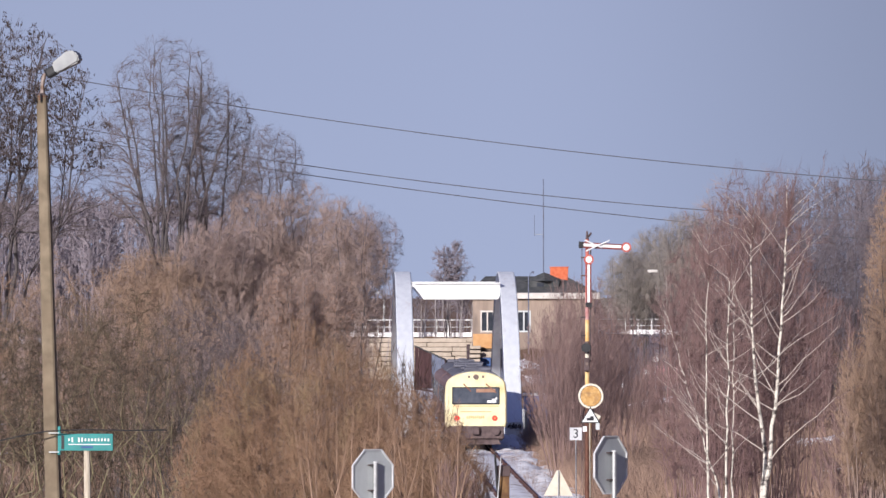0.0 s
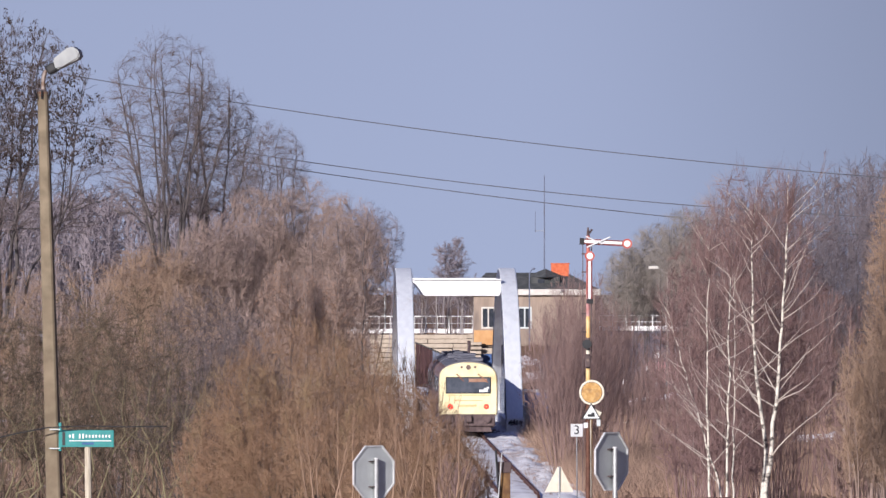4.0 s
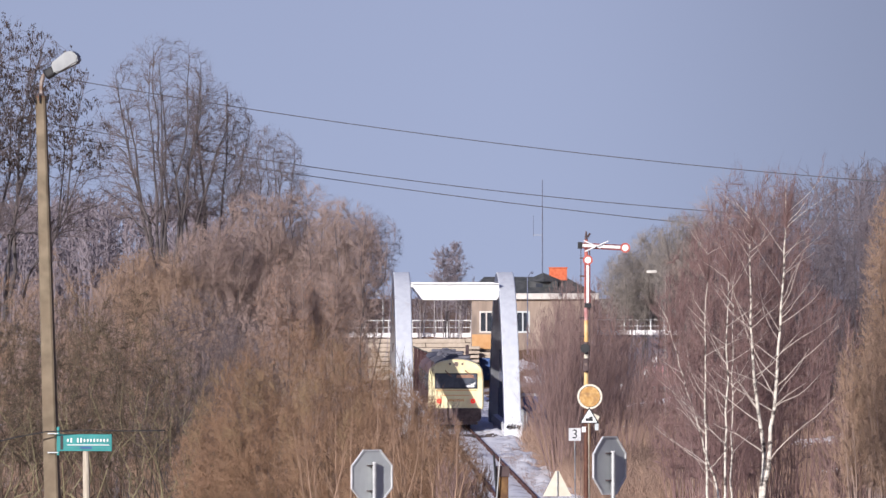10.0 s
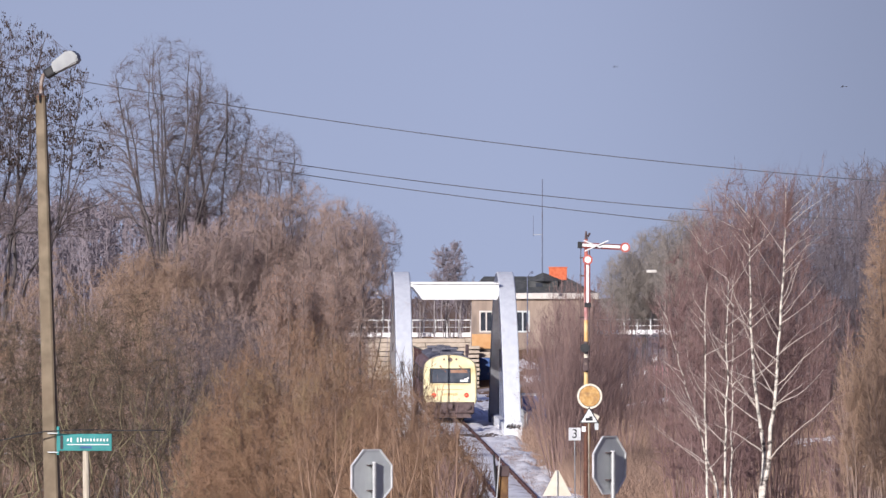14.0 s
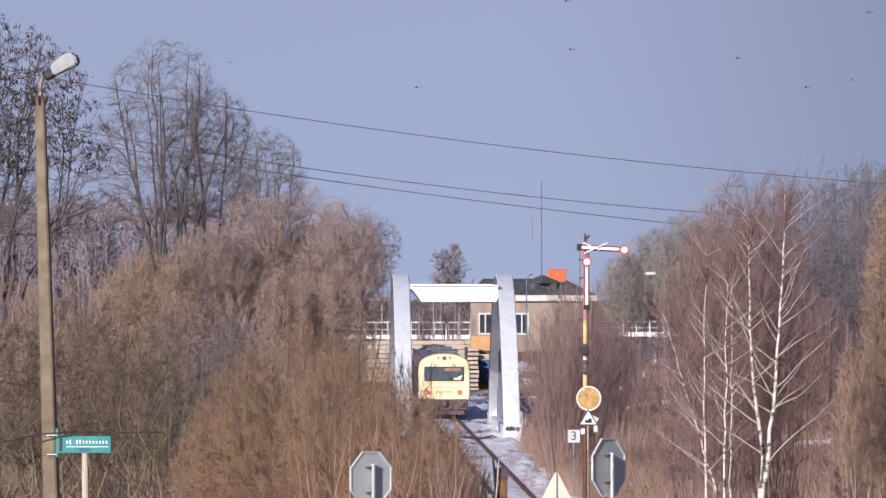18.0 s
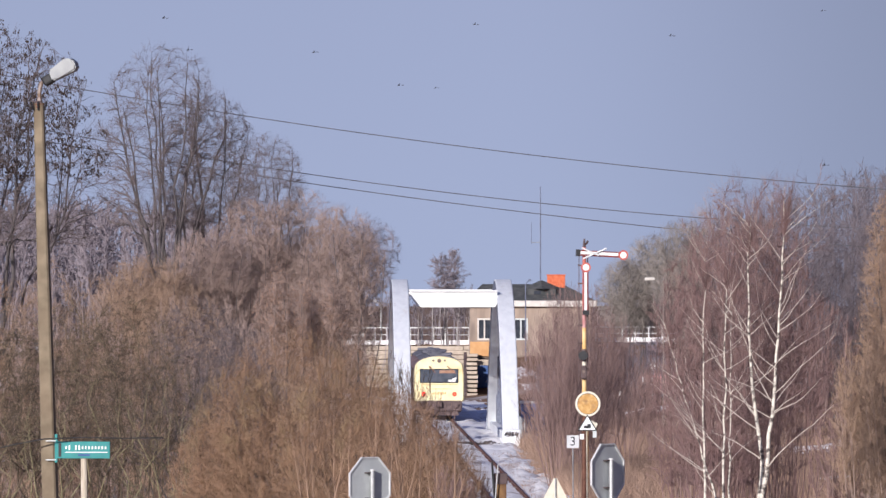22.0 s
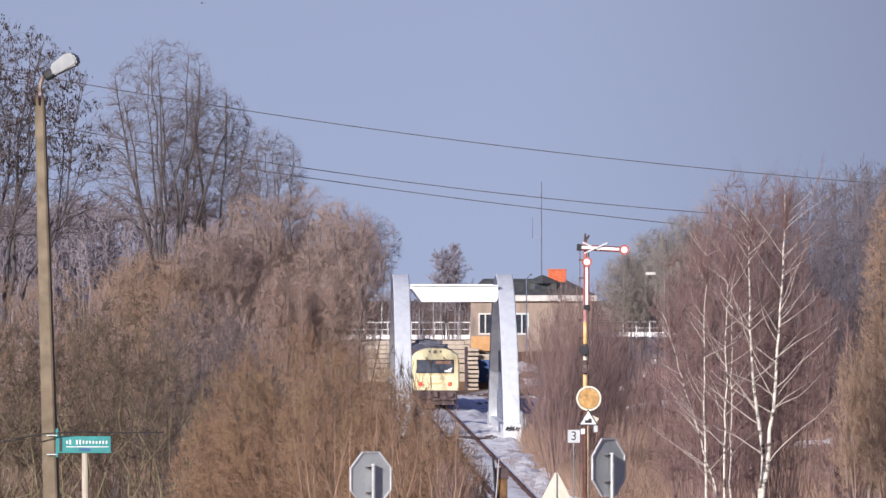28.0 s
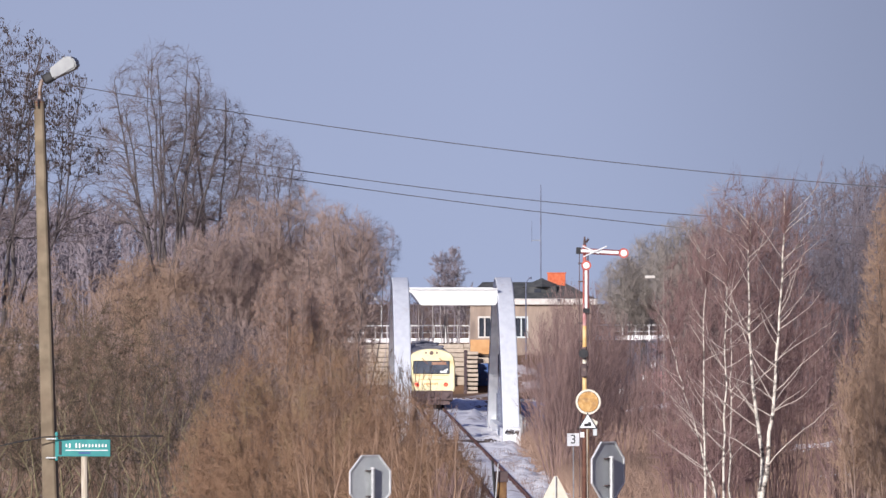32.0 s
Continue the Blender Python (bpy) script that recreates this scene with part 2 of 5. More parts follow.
def box(bm, c, s, bevel=0.0, turn=None):
    """A box about c with the sizes s."""
    r = bmesh.ops.create_cube(bm, size=1.0, matrix=Matrix.Translation(c) @ (turn or Matrix()) @ Matrix.Diagonal((*s, 1)))
    if bevel:
        edges = list({e for v in r["verts"] for e in v.link_edges})
        bmesh.ops.bevel(bm, geom=edges, offset=bevel, segments=2, affect="EDGES", profile=0.5)
    return bm


def rod(bm, a, b, r0, r1=None, n=10):
    """A round bar from a to b."""
    a, b = Vector(a), Vector(b)
    q = (b - a).to_track_quat("Z", "Y").to_matrix().to_4x4()
    bmesh.ops.create_cone(bm, cap_ends=True, segments=n, radius1=r0, radius2=r0 if r1 is None else r1, depth=(b - a).length,
                          matrix=Matrix.Translation((a + b) / 2) @ q)
    return bm


def prism(bm, outline, depth, m=None):
    """An outline in x and z, made solid along y from -depth/2 to depth/2."""
    front = [bm.verts.new((x, -depth / 2, z)) for x, z in outline]
    back = [bm.verts.new((x, depth / 2, z)) for x, z in outline]
    bm.faces.new(front)
    bm.faces.new(back[::-1])
    for i in range(len(front)):
        j = (i + 1) % len(front)
        bm.faces.new((front[i], back[i], back[j], front[j]))
    if m:
        bmesh.ops.transform(bm, matrix=m, verts=front + back)
    return bm


def B():
    return bmesh.new()


def grid_mesh(name, xs, ys, height, mat):
    """A sheet over a grid, with its height by a function."""
    X, Y = np.meshgrid(xs, ys)
    Z = height(X, Y)
    v = np.stack([X, Y, Z], -1).reshape(-1, 3)
    nx, ny = len(xs), len(ys)
    i = (np.arange(ny - 1)[:, None] * nx + np.arange(nx - 1)[None, :]).ravel()
    f = np.stack([i, i + 1, i + nx + 1, i + nx], -1)
    ob = new(name, raw_mesh(name, v, f, mat))
    ob.data.shade_smooth()
    return ob


def raw_mesh(name, v, f, mat):
    me = bpy.data.meshes.new(name)
    k = f.shape[1]
    me.vertices.add(len(v))
    me.vertices.foreach_set("co", np.ascontiguousarray(v, dtype=np.float32).ravel())
    me.loops.add(f.size)
    me.loops.foreach_set("vertex_index", np.ascontiguousarray(f, dtype=np.int32).ravel())
    me.polygons.add(len(f))
    me.polygons.foreach_set("loop_start", np.arange(len(f), dtype=np.int32) * k)
    me.update(calc_edges=True)
    me.materials.append(M[mat])
    return me


# ---- plants ----
def unit(d):
    return d / np.maximum(np.linalg.norm(d, axis=-1, keepdims=True), 1e-9)


def tubes(name, segs, mat, n=3):
    """One mesh of tapered bars with n sides, from lists of ends and radii."""
    P0, P1, R0, R1 = (np.concatenate([s[i] for s in segs]) for i in range(4))
    d = unit(P1 - P0)
    ref = np.where(np.abs(d[:, 2:3]) > 0.9, np.array([[1.0, 0, 0]]), np.array([[0, 0, 1.0]]))
    a = unit(np.cross(d, ref))
    b = np.cross(d, a)
    ang = np.arange(n) * 2 * np.pi / n
    ring = a[:, None] * np.cos(ang)[None, :, None] + b[:, None] * np.sin(ang)[None, :, None]
    v = np.stack([P0[:, None] + ring * R0[:, None, None], P1[:, None] + ring * R1[:, None, None]], 1).reshape(-1, 3)
    base = np.arange(len(P0))[:, None] * 2 * n
    k = np.arange(n)[None, :]
    kn = (k + 1) % n
    f = np.stack([base + k, base + kn, base + n + kn, base + n + k], -1).reshape(-1, 4)
    return raw_mesh(name, v, f, mat)


def pipe(name, P, R, mat, n=8):
    """One bent tapered bar through the points P with the radii R."""
    d = unit(np.gradient(P, axis=0))
    a = unit(np.cross(d, np.array([[0.31, 0.95, 0.05]])))
    b = np.cross(d, a)
    ang = np.arange(n) * 2 * np.pi / n
    v = P[:, None] + (a[:, None] * np.cos(ang)[None, :, None] + b[:, None] * np.sin(ang)[None, :, None]) * R[:, None, None]
    i = np.arange(len(P) - 1)[:, None] * n
    k = np.arange(n)[None, :]
    kn = (k + 1) % n
    me = raw_mesh(name, v.reshape(-1, 3), np.stack([i + k, i + kn, i + n + kn, i + n + k], -1).reshape(-1, 4), mat)
    me.shade_smooth()
    return me


def points(name, segs, mat):
    """One mesh of pointed three-sided twigs."""
    P0, P1, R0 = (np.concatenate([s[i] for s in segs]) for i in range(3))
    d = unit(P1 - P0)
    ref = np.where(np.abs(d[:, 2:3]) > 0.9, np.array([[1.0, 0, 0]]), np.array([[0, 0, 1.0]]))
    a = unit(np.cross(d, ref))
    b = np.cross(d, a)
    ang = np.arange(3) * 2 * np.pi / 3
    ring = P0[:, None] + (a[:, None] * np.cos(ang)[None, :, None] + b[:, None] * np.sin(ang)[None, :, None]) * R0[:, None, None]
    v = np.concatenate([ring, P1[:, None]], 1).reshape(-1, 3)
    base = np.arange(len(P0))[:, None] * 4
    k = np.arange(3)[None, :]
    f = np.stack([base + k, base + (k + 1) % 3, base + 3 + 0 * k], -1).reshape(-1, 3)
    return raw_mesh(name, v, f, mat)


def limb(rng, S, D, L, R, k, wander, up, tip=0.35, goal=None):
    """Bent branches from S along D, or steered to a goal. Gives their points, ways and radii, and the bars."""
    pts, ways, rad, segs = [S], [], [R], []
    D = unit(D)
    for j in range(k):
        D = unit(D + rng.normal(0, wander, D.shape) + np.array([0, 0, up]))
        if goal is not None:
            D = unit(D + (0.12 + 0.7 * j / k) * unit(goal - S))
        S1 = S + D * (L / k)[:, None]
        r0, r1 = R * (1 - (1 - tip) * j / k), R * (1 - (1 - tip) * (j + 1) / k)
        segs.append((S, S1, r0, r1))
        pts.append(S1), ways.append(D), rad.append(r1)
        S = S1
    return {"p": np.stack(pts, 1), "d": np.stack(ways, 1), "r": np.stack(rad, 1), "L": L, "k": k, "segs": segs}


def arcs(rng, S, E, arc, b, wander):
    """Boughs that leave the fork outwards and bend up to their ends E, with the radii of b."""
    k = b["k"]
    C = np.stack([E[:, 0] * arc, E[:, 1] * arc, S[:, 2] + (0.42 + rng.uniform(-0.1, 0.1, len(S))) * (E[:, 2] - S[:, 2])], -1)
    t = np.linspace(0, 1, k + 1)[None, :, None]
    P = (1 - t) ** 2 * S[:, None] + 2 * t * (1 - t) * C[:, None] + t ** 2 * E[:, None]
    P[:, 1:] += rng.normal(0, wander, P[:, 1:].shape)
    step = np.diff(P, axis=1)
    R = b["r"]
    segs = [(P[:, j], P[:, j + 1], R[:, j], R[:, j + 1]) for j in range(k)]
    return {"p": P, "d": unit(step), "r": R, "L": np.linalg.norm(step, axis=2).sum(1), "k": k, "segs": segs}


def offshoots(rng, b, m, lo, hi, angle, ratio, rr, rmin):
    """Starts, ways, lengths and radii of m twigs on each branch."""
    n, k = len(b["L"]), b["k"]
    t = np.clip(rng.uniform(lo, hi, (n, m)), 0, 0.999) * k
    i, w = t.astype(int), (t % 1)[..., None]
    rows = np.arange(n)[:, None]
    S = b["p"][rows, i] * (1 - w) + b["p"][rows, i + 1] * w
    D = b["d"][rows, i]
    side = unit(np.cross(D, unit(rng.normal(0, 1, D.shape))))
    a = np.radians(angle) * rng.uniform(0.35, 1.65, (n, m, 1))
    D = D * np.cos(a) + side * np.sin(a)
    L = b["L"][:, None] * ratio * rng.uniform(0.3, 1.45, (n, m)) * (1.1 - 0.35 * t / k)
    R = np.maximum(b["r"][rows, i] * rr, rmin)
    return S.reshape(-1, 3), D.reshape(-1, 3), L.ravel(), R.ravel()


def room(S, D, env):
    """How far one can go from S along D inside the crown's ellipsoid (rx, ry, middle, rz)."""
    rx, ry, cz, rz = env
    w = np.array([1 / rx, 1 / ry, 1 / rz])
    s, d = (S - np.array([0, 0, cz])) * w, D * w
    a, b, c = (d * d).sum(-1), (s * d).sum(-1), (s * s).sum(-1) - 1
    q = b * b - a * c
    return np.where(q > 0, (-b + np.sqrt(np.maximum(q, 0))) / a, 0.0)


def plant(name, base, seed, env, stems, root, lean, radius, levels, mats, label, category, group="", wander=0.05, up=0.03, rmin=0.006, thin=0.3, k0=8):
    """A bare tree or shrub in the ellipsoid env: stems, then levels of (count, from, to, angle, length ratio, segments, wander, up); the last are pointed twigs."""
    rng = np.random.default_rng(seed)
    ob = thing(name, pose(*base), label, category, group)
    ang, r = rng.uniform(0, 2 * np.pi, stems), np.sqrt(rng.uniform(0.02, 1, stems))
    out = np.stack([np.cos(ang) * r, np.sin(ang) * r], -1)
    if stems == 1:
        out *= 0.08
        r *= 0.08
    S = np.concatenate([out * root, np.full((stems, 1), -0.15)], 1)
    rise = env[3] * np.sqrt(np.maximum(1 - (0.88 * r) ** 2, 0.05)) * rng.uniform(0.78, 0.96, stems)
    aim_at = np.stack([out[:, 0] * env[0] * 0.88, out[:, 1] * env[1] * 0.88, env[2] + rise], -1)
    D = unit(unit(aim_at - S) + np.concatenate([out * lean, np.zeros((stems, 1))], 1))
    L = np.linalg.norm(aim_at - S, axis=1)
    last = limb(rng, S, D, L, radius * rng.uniform(0.75, 1.1, stems), k0, wander, up, 0.06 if stems == 1 else 0.10, aim_at)
    made = [last]
    for i, (m, lo, hi, angle, ratio, k, wd, u) in enumerate(levels):
        S, D, L, R = offshoots(rng, last, m, lo, hi, angle, ratio, thin if i == 0 else 0.55, rmin)
        L = np.minimum(L, room(S, D, env) * rng.uniform(0.8, 1.08, len(L)))
        keep = L > 0.04
        last = limb(rng, S[keep], D[keep], L[keep], R[keep], k, wd, u)
        made.append(last)
    fine = []
    for i, g in enumerate(made):
        mat = mats[min(i, 2)]
        if g["k"] == 1:
            fine.extend(g["segs"])
        elif stems <= 8 and i == 0:
            for k in range(stems):
                new("trunk", pipe("trunk", g["p"][k], g["r"][k], mat, 8)).parent = ob
        else:
            nm = "branchwork" if i else "stem_clump"
            o = tagged(new(nm, tubes(nm, g["segs"], mat, 3)), kind="stuff")
            o.parent = ob
    o = tagged(new("crown", points("crown", fine, mats[2])), kind="stuff")
    o.parent = ob
    return ob


def inside(rng, env, n, shell):
    """Places spread through the crown's ellipsoid, denser towards its outside as shell grows."""
    u = unit(rng.normal(0, 1, (n, 3))) * rng.uniform(0, 1, (n, 1)) ** (1 / shell)
    return u * np.array([env[0], env[1], env[3]]) + np.array([0, 0, env[2]])


def grown(rng, b, env, counts, ratio, rmin, shell=3.0, rise=0.08, wander=0.03, low=0.3):
    """Branches that fill the crown evenly: each new one leaves the nearest older one in its way of growth and bends to its own place."""
    P = np.concatenate([b["p"][:, 1:].reshape(-1, 3), ((b["p"][:, 1:] + b["p"][:, :-1]) / 2).reshape(-1, 3)])
    D = np.concatenate([b["d"].reshape(-1, 3)] * 2)
    R = np.concatenate([b["r"][:, 1:].ravel(), b["r"][:, :-1].ravel()])
    made = []
    for n, k in counts:
        T = inside(rng, env, n, shell)
        T = T[T[:, 2] > low]
        pick = np.empty(len(T), int)
        for i in range(0, len(T), 400):
            gap = T[i:i + 400, None] - P[None]
            far = np.linalg.norm(gap, axis=2)
            ahead = (gap * D[None]).sum(2) / np.maximum(far, 1e-6)
            pick[i:i + 400] = np.argmin(far * (2.5 - 1.5 * ahead) + 2.2 * np.maximum(-gap[..., 2], 0), axis=1)
        S = P[pick]
        far = np.linalg.norm(T - S, axis=1)
        C = S + D[pick] * (0.45 * far)[:, None] + np.array([0, 0, 1.0]) * (rise * far)[:, None]
        t = np.linspace(0, 1, k + 1)[None, :, None]
        Q = (1 - t) ** 2 * S[:, None] + 2 * t * (1 - t) * C[:, None] + t ** 2 * T[:, None]
        Q[:, 1:] += rng.normal(0, 1, Q[:, 1:].shape) * (wander * far)[:, None, None]
        r0 = np.maximum(np.minimum(R[pick] * ratio, 0.012 + far * 0.02), rmin)
        r1 = np.maximum(r0 * 0.45, rmin * 0.8)
        w = np.linspace(0, 1, k + 1)[None]
        rad = r0[:, None] * (1 - w) + r1[:, None] * w
        step = np.diff(Q, axis=1)
        way = unit(step)
        made.append({"p": Q, "d": way, "r": rad, "L": np.linalg.norm(step, axis=2).sum(1), "k": k,
                     "segs": [(Q[:, j], Q[:, j + 1], rad[:, j], rad[:, j + 1]) for j in range(k)]})
        P = np.concatenate([P, Q[:, 1:].reshape(-1, 3)])
        D = np.concatenate([D, way.reshape(-1, 3)])
        R = np.concatenate([R, rad[:, 1:].ravel()])
    return made


def full_plant(name, base, seed, env, stems, root, radius, counts, twigs, mats, label, category, group="", wander=0.05, rmin=0.006, pods=0,
               leaves=0, fork=0.0, arc=0.7, ratio=0.6, shell=3.0, k0=8, twig=(0.1, 0.35), angle=34, up=0.04, spread=0.9, rise=0.08, low=0.3):
    """A bare tree or bush whose ellipsoid env is evenly filled: boughs, grown branches, then pointed twigs of the lengths twig."""
    rng = np.random.default_rng(seed)
    ob = thing(name, pose(*base), label, category, group)
    ang, q = np.arange(stems) * 2.399963 + rng.uniform(0, 6), np.sqrt((np.arange(stems) + 0.4) / stems)
    out = np.stack([np.cos(ang) * q, np.sin(ang) * q], -1)
    S = np.concatenate([out * root, np.full((stems, 1), fork - 0.15)], 1)
    rise_to = env[3] * np.sqrt(np.maximum(1 - (spread * q) ** 2, 0.05)) * rng.uniform(0.72, 0.93, stems)
    E = np.stack([out[:, 0] * env[0] * spread, out[:, 1] * env[1] * spread, env[2] + rise_to], -1)
    rad = np.linspace(1, 0.16, k0 + 1)[None] * (radius * rng.uniform(0.75, 1.1, stems))[:, None]
    b = arcs(rng, S, E, arc, {"k": k0, "r": rad}, wander)
    made = [b] + grown(rng, b, env, counts, ratio, rmin, shell, rise, low=low)
    fine = []
    for g in made[-2:]:
        T, D, L, R = offshoots(rng, g, twigs, 0.15, 1.0, angle, 1.0, 0.6, rmin)
        L = rng.uniform(*twig, len(L))
        L = np.minimum(L, room(T, D, tuple(1.05 * e if i != 2 else e for i, e in enumerate(env))) + 0.3 * twig[0])
        fine.extend(limb(rng, T, D, L, R, 1, 0.1, up)["segs"])
    if fork:
        t = limb(rng, np.array([[0, 0, -0.3]]), np.array([[0, 0, 1.0]]), np.array([fork + 0.4]), np.array([radius * 2.4]), 4, 0.02, 0.05, 0.75)
        new("trunk", pipe("trunk", t["p"][0], t["r"][0], mats[0], 10)).parent = ob
    if stems <= 14:
        for k in range(stems):
            nm = "main_bough" if fork else "trunk"
            new(nm, pipe(nm, b["p"][k], b["r"][k], mats[0], 7)).parent = ob
    else:
        o = tagged(new("stem_clump", tubes("stem_clump", b["segs"], mats[0], 3)), kind="stuff")
        o.parent = ob
    for i, g in enumerate(made[1:]):
        o = tagged(new("branchwork", tubes("branchwork", g["segs"], mats[min(i + 1, 2)], 3)), kind="stuff")
        o.parent = ob
    o = tagged(new("crown", points("crown", fine, mats[2])), kind="stuff")
    o.parent = ob
    ends = made[-1]["p"][:, -1]
    if pods:
        ends = ends[ends[:, 2] > env[2]]
        bits(ob, "seed_pod_mass", rng, ends[rng.choice(len(ends), pods)] + rng.normal(0, 0.06, (pods, 3)), 0.016, 0.046, "pod")
    if leaves:
        bits(ob, "dry_foliage", rng, ends[rng.choice(len(ends), leaves)] + rng.normal(0, 0.1, (leaves, 3)), 0.014, 0.026, "dry_leaf")
    return ob


def bits(ob, name, rng, at, w, h, mat):
    """Small eight-sided grains at the given places, in one mesh."""
    n = len(at)
    s = rng.uniform(0.6, 1.3, (n, 1, 1))
    shape = np.array([[w, 0, 0], [-w, 0, 0], [0, w, 0], [0, -w, 0], [0, 0, h], [0, 0, -h]])[None] * s
    shape = shape + rng.normal(0, w * 0.35, (n, 6, 3))
    v = (at[:, None] + shape).reshape(-1, 3)
    f = np.array([[0, 2, 4], [2, 1, 4], [1, 3, 4], [3, 0, 4], [2, 0, 5], [1, 2, 5], [3, 1, 5], [0, 3, 5]])
    f = (np.arange(n)[:, None, None] * 6 + f[None]).reshape(-1, 3)
    o = new(name, raw_mesh(name, v, f, mat))
    o.parent = ob
    tagged(o, kind="stuff")


# ---- ground, track, road bank ----
SLOPE = 0.0145


def line(y):
    """The track's centre line across the view."""
    y = np.asarray(y, float)
    return 0.268 - SLOPE * (y - 577) - np.maximum(y - 684, 0) ** 2 / 330


def land(X, Y):
    X, Y = np.asarray(X, float), np.asarray(Y, float)
    z = np.interp(Y, (-400, 40, 150, 222, 394, 398, 538, 545, 566, 573, 728, 735, 790, 1500, 4900),
                  (8.0, 8.0, 4.05, 3.75, -0.70, -0.35, -0.35, -3.2, -3.2, -0.35, -0.35, 3.25, 3.2, -4.0, -14.0))
    bumps = 0.10 * np.sin(X * 0.9 + Y * 0.31) * np.sin(Y * 0.23 - X * 0.4) + 0.06 * np.sin(X * 2.3 + Y * 1.1)
    right = np.clip((X - line(Y) - 5) / 14, 0, 1) * np.interp(Y, (395, 450, 700, 728), (0, 2.1, 2.1, 0))
    return z + right + bumps * np.interp(np.abs(X - line(Y)), (2.0, 5.0), (0.2, 1.0))


xs = np.concatenate([np.linspace(-3000, -80, 30), np.arange(-70, 70, 1.9), np.linspace(80, 3000, 30)])
ys = np.concatenate([np.linspace(-400, 30, 12), np.arange(40, 390, 5.0), np.arange(392, 745, 2.6), np.linspace(750, 1500, 40), np.linspace(1600, 4900, 30)])
ground = tagged(grid_mesh("ground", xs, ys, land, "ground"), "brown winter ground with dry grass and patches of snow", "ground", kind="structure")


def rail_z(y):
    return land(line(y) * 0 + line(y), y) * (np.asarray(y) < 396) + 0.35 * (np.asarray(y) < 396)


ys_track = np.concatenate([np.arange(150, 396, 4.0), np.arange(396, 540, 0.45), np.arange(540, 726, 1.5)])


def bed_height(X, Y):
    off = np.abs(X)
    lumps = 0.09 * np.sin(X * 2.3 + Y * 1.1) * np.sin(Y * 0.37 + X * 1.1) + 0.085 * np.sin(Y * 2.1 + X * 3.3 + 1.5 * np.sin(Y * 0.31)) * np.sin(X * 1.7 - Y * 0.83) + 0.05 * np.sin(Y * 3.1 - X * 2.9 + np.sin(Y * 0.31))
    edge = 2.1 + 0.45 * np.sin(Y * 0.43) + 0.3 * np.sin(Y * 1.13 + 1) + 0.25 * np.sin(Y * 0.17 + 2 * (X > 0))
    return rail_z(Y) - 0.09 - 0.05 * (off > 0.6) - np.clip(off - edge, 0, 2) * 0.5 + lumps * np.clip(off - 0.55, 0.25, 1)


X, Y = np.meshgrid(np.linspace(-2.6, 3.6, 32), ys_track)
nx, ny = X.shape[1], X.shape[0]
i = (np.arange(ny - 1)[:, None] * nx + np.arange(nx - 1)[None, :]).ravel()
bed = new("track_bed", raw_mesh("track_bed", np.stack([X + line(Y), Y, bed_height(X, Y)], -1).reshape(-1, 3), np.stack([i, i + 1, i + nx + 1, i + nx], -1), "snow"))
bed.data.shade_smooth()
tagged(bed, "trodden snow over the ballast of the railway track", "track bed", kind="structure")

track = thing("railway_track", pose(0, 0, 0), "single railway track with rusty rails and dark sleepers in snow", "railway track", kind="structure")


def sweep(bm, xs0, ys0, zs0, profile):
    """A profile (across, up) drawn along a path."""
    rings = []
    for x, y, z in zip(xs0, ys0, zs0):
        rings.append([bm.verts.new((x + a, y, z + b)) for a, b in profile])
    k = len(profile)
    for r, s in zip(rings, rings[1:]):
        for q in range(k):
            bm.faces.new((r[q], r[(q + 1) % k], s[(q + 1) % k], s[q]))
    bm.faces.new(rings[0]), bm.faces.new(rings[-1][::-1])
    return bm


RAIL = [(-0.07, -0.16), (0.07, -0.16), (0.07, -0.13), (0.015, -0.11), (0.015, -0.04), (0.037, -0.03), (0.037, 0.0), (-0.037, 0.0), (-0.037, -0.03), (-0.015, -0.04), (-0.015, -0.11), (-0.07, -0.13)]
for side in (-0.75, 0.75):
    part("rail", sweep(B(), line(ys_track) + side, ys_track, rail_z(ys_track), RAIL), "rust_rail", track)
sl = B()
for y in np.arange(396, 700, 0.62):
    box(sl, (float(line(y)), y, -0.235), (2.5, 0.25, 0.10), turn=Matrix.Rotation(SLOPE, 4, "Z"))
tagged(part("sleeper_row", sl, "sleeper", track), kind="stuff")



def snow_patch(x, y, rx, ry, seed, label="thin patch of old snow in the dry grass", height=None, mat="snow"):
    """A drift with a ragged outline, lying on the ground."""
    rng = np.random.default_rng(seed)
    U, V = np.meshgrid(np.linspace(-1.2, 1.2, 60), np.linspace(-1.2, 1.2, 36))
    ph = rng.uniform(0, 6, 4)
    edge = 1 + 0.25 * np.sin(5 * U + ph[0]) * np.sin(4 * V + ph[1]) + 0.35 * np.sin(11 * U + ph[2]) * np.cos(9 * V + ph[3]) + 0.45 * np.sin(24 * U + ph[1]) * np.cos(17 * V + ph[0])
    Xp, Yp = x + U * rx, y + V * ry
    Zp = (height or land)(Xp, Yp) + np.clip(0.2 * (edge - 0.35 - U ** 2 - V ** 2), -0.5, 0.07)
    ny, nx = U.shape
    i = (np.arange(ny - 1)[:, None] * nx + np.arange(nx - 1)[None, :]).ravel()
    ob = new("snow_patch", raw_mesh("snow_patch", np.stack([Xp, Yp, Zp], -1).reshape(-1, 3), np.stack([i, i + 1, i + nx + 1, i + nx], -1), mat))
    ob.data.shade_smooth()
    return tagged(ob, label, "snow" if mat == "snow" else "ballast", "snow patches" if mat == "snow" else "bare ballast")


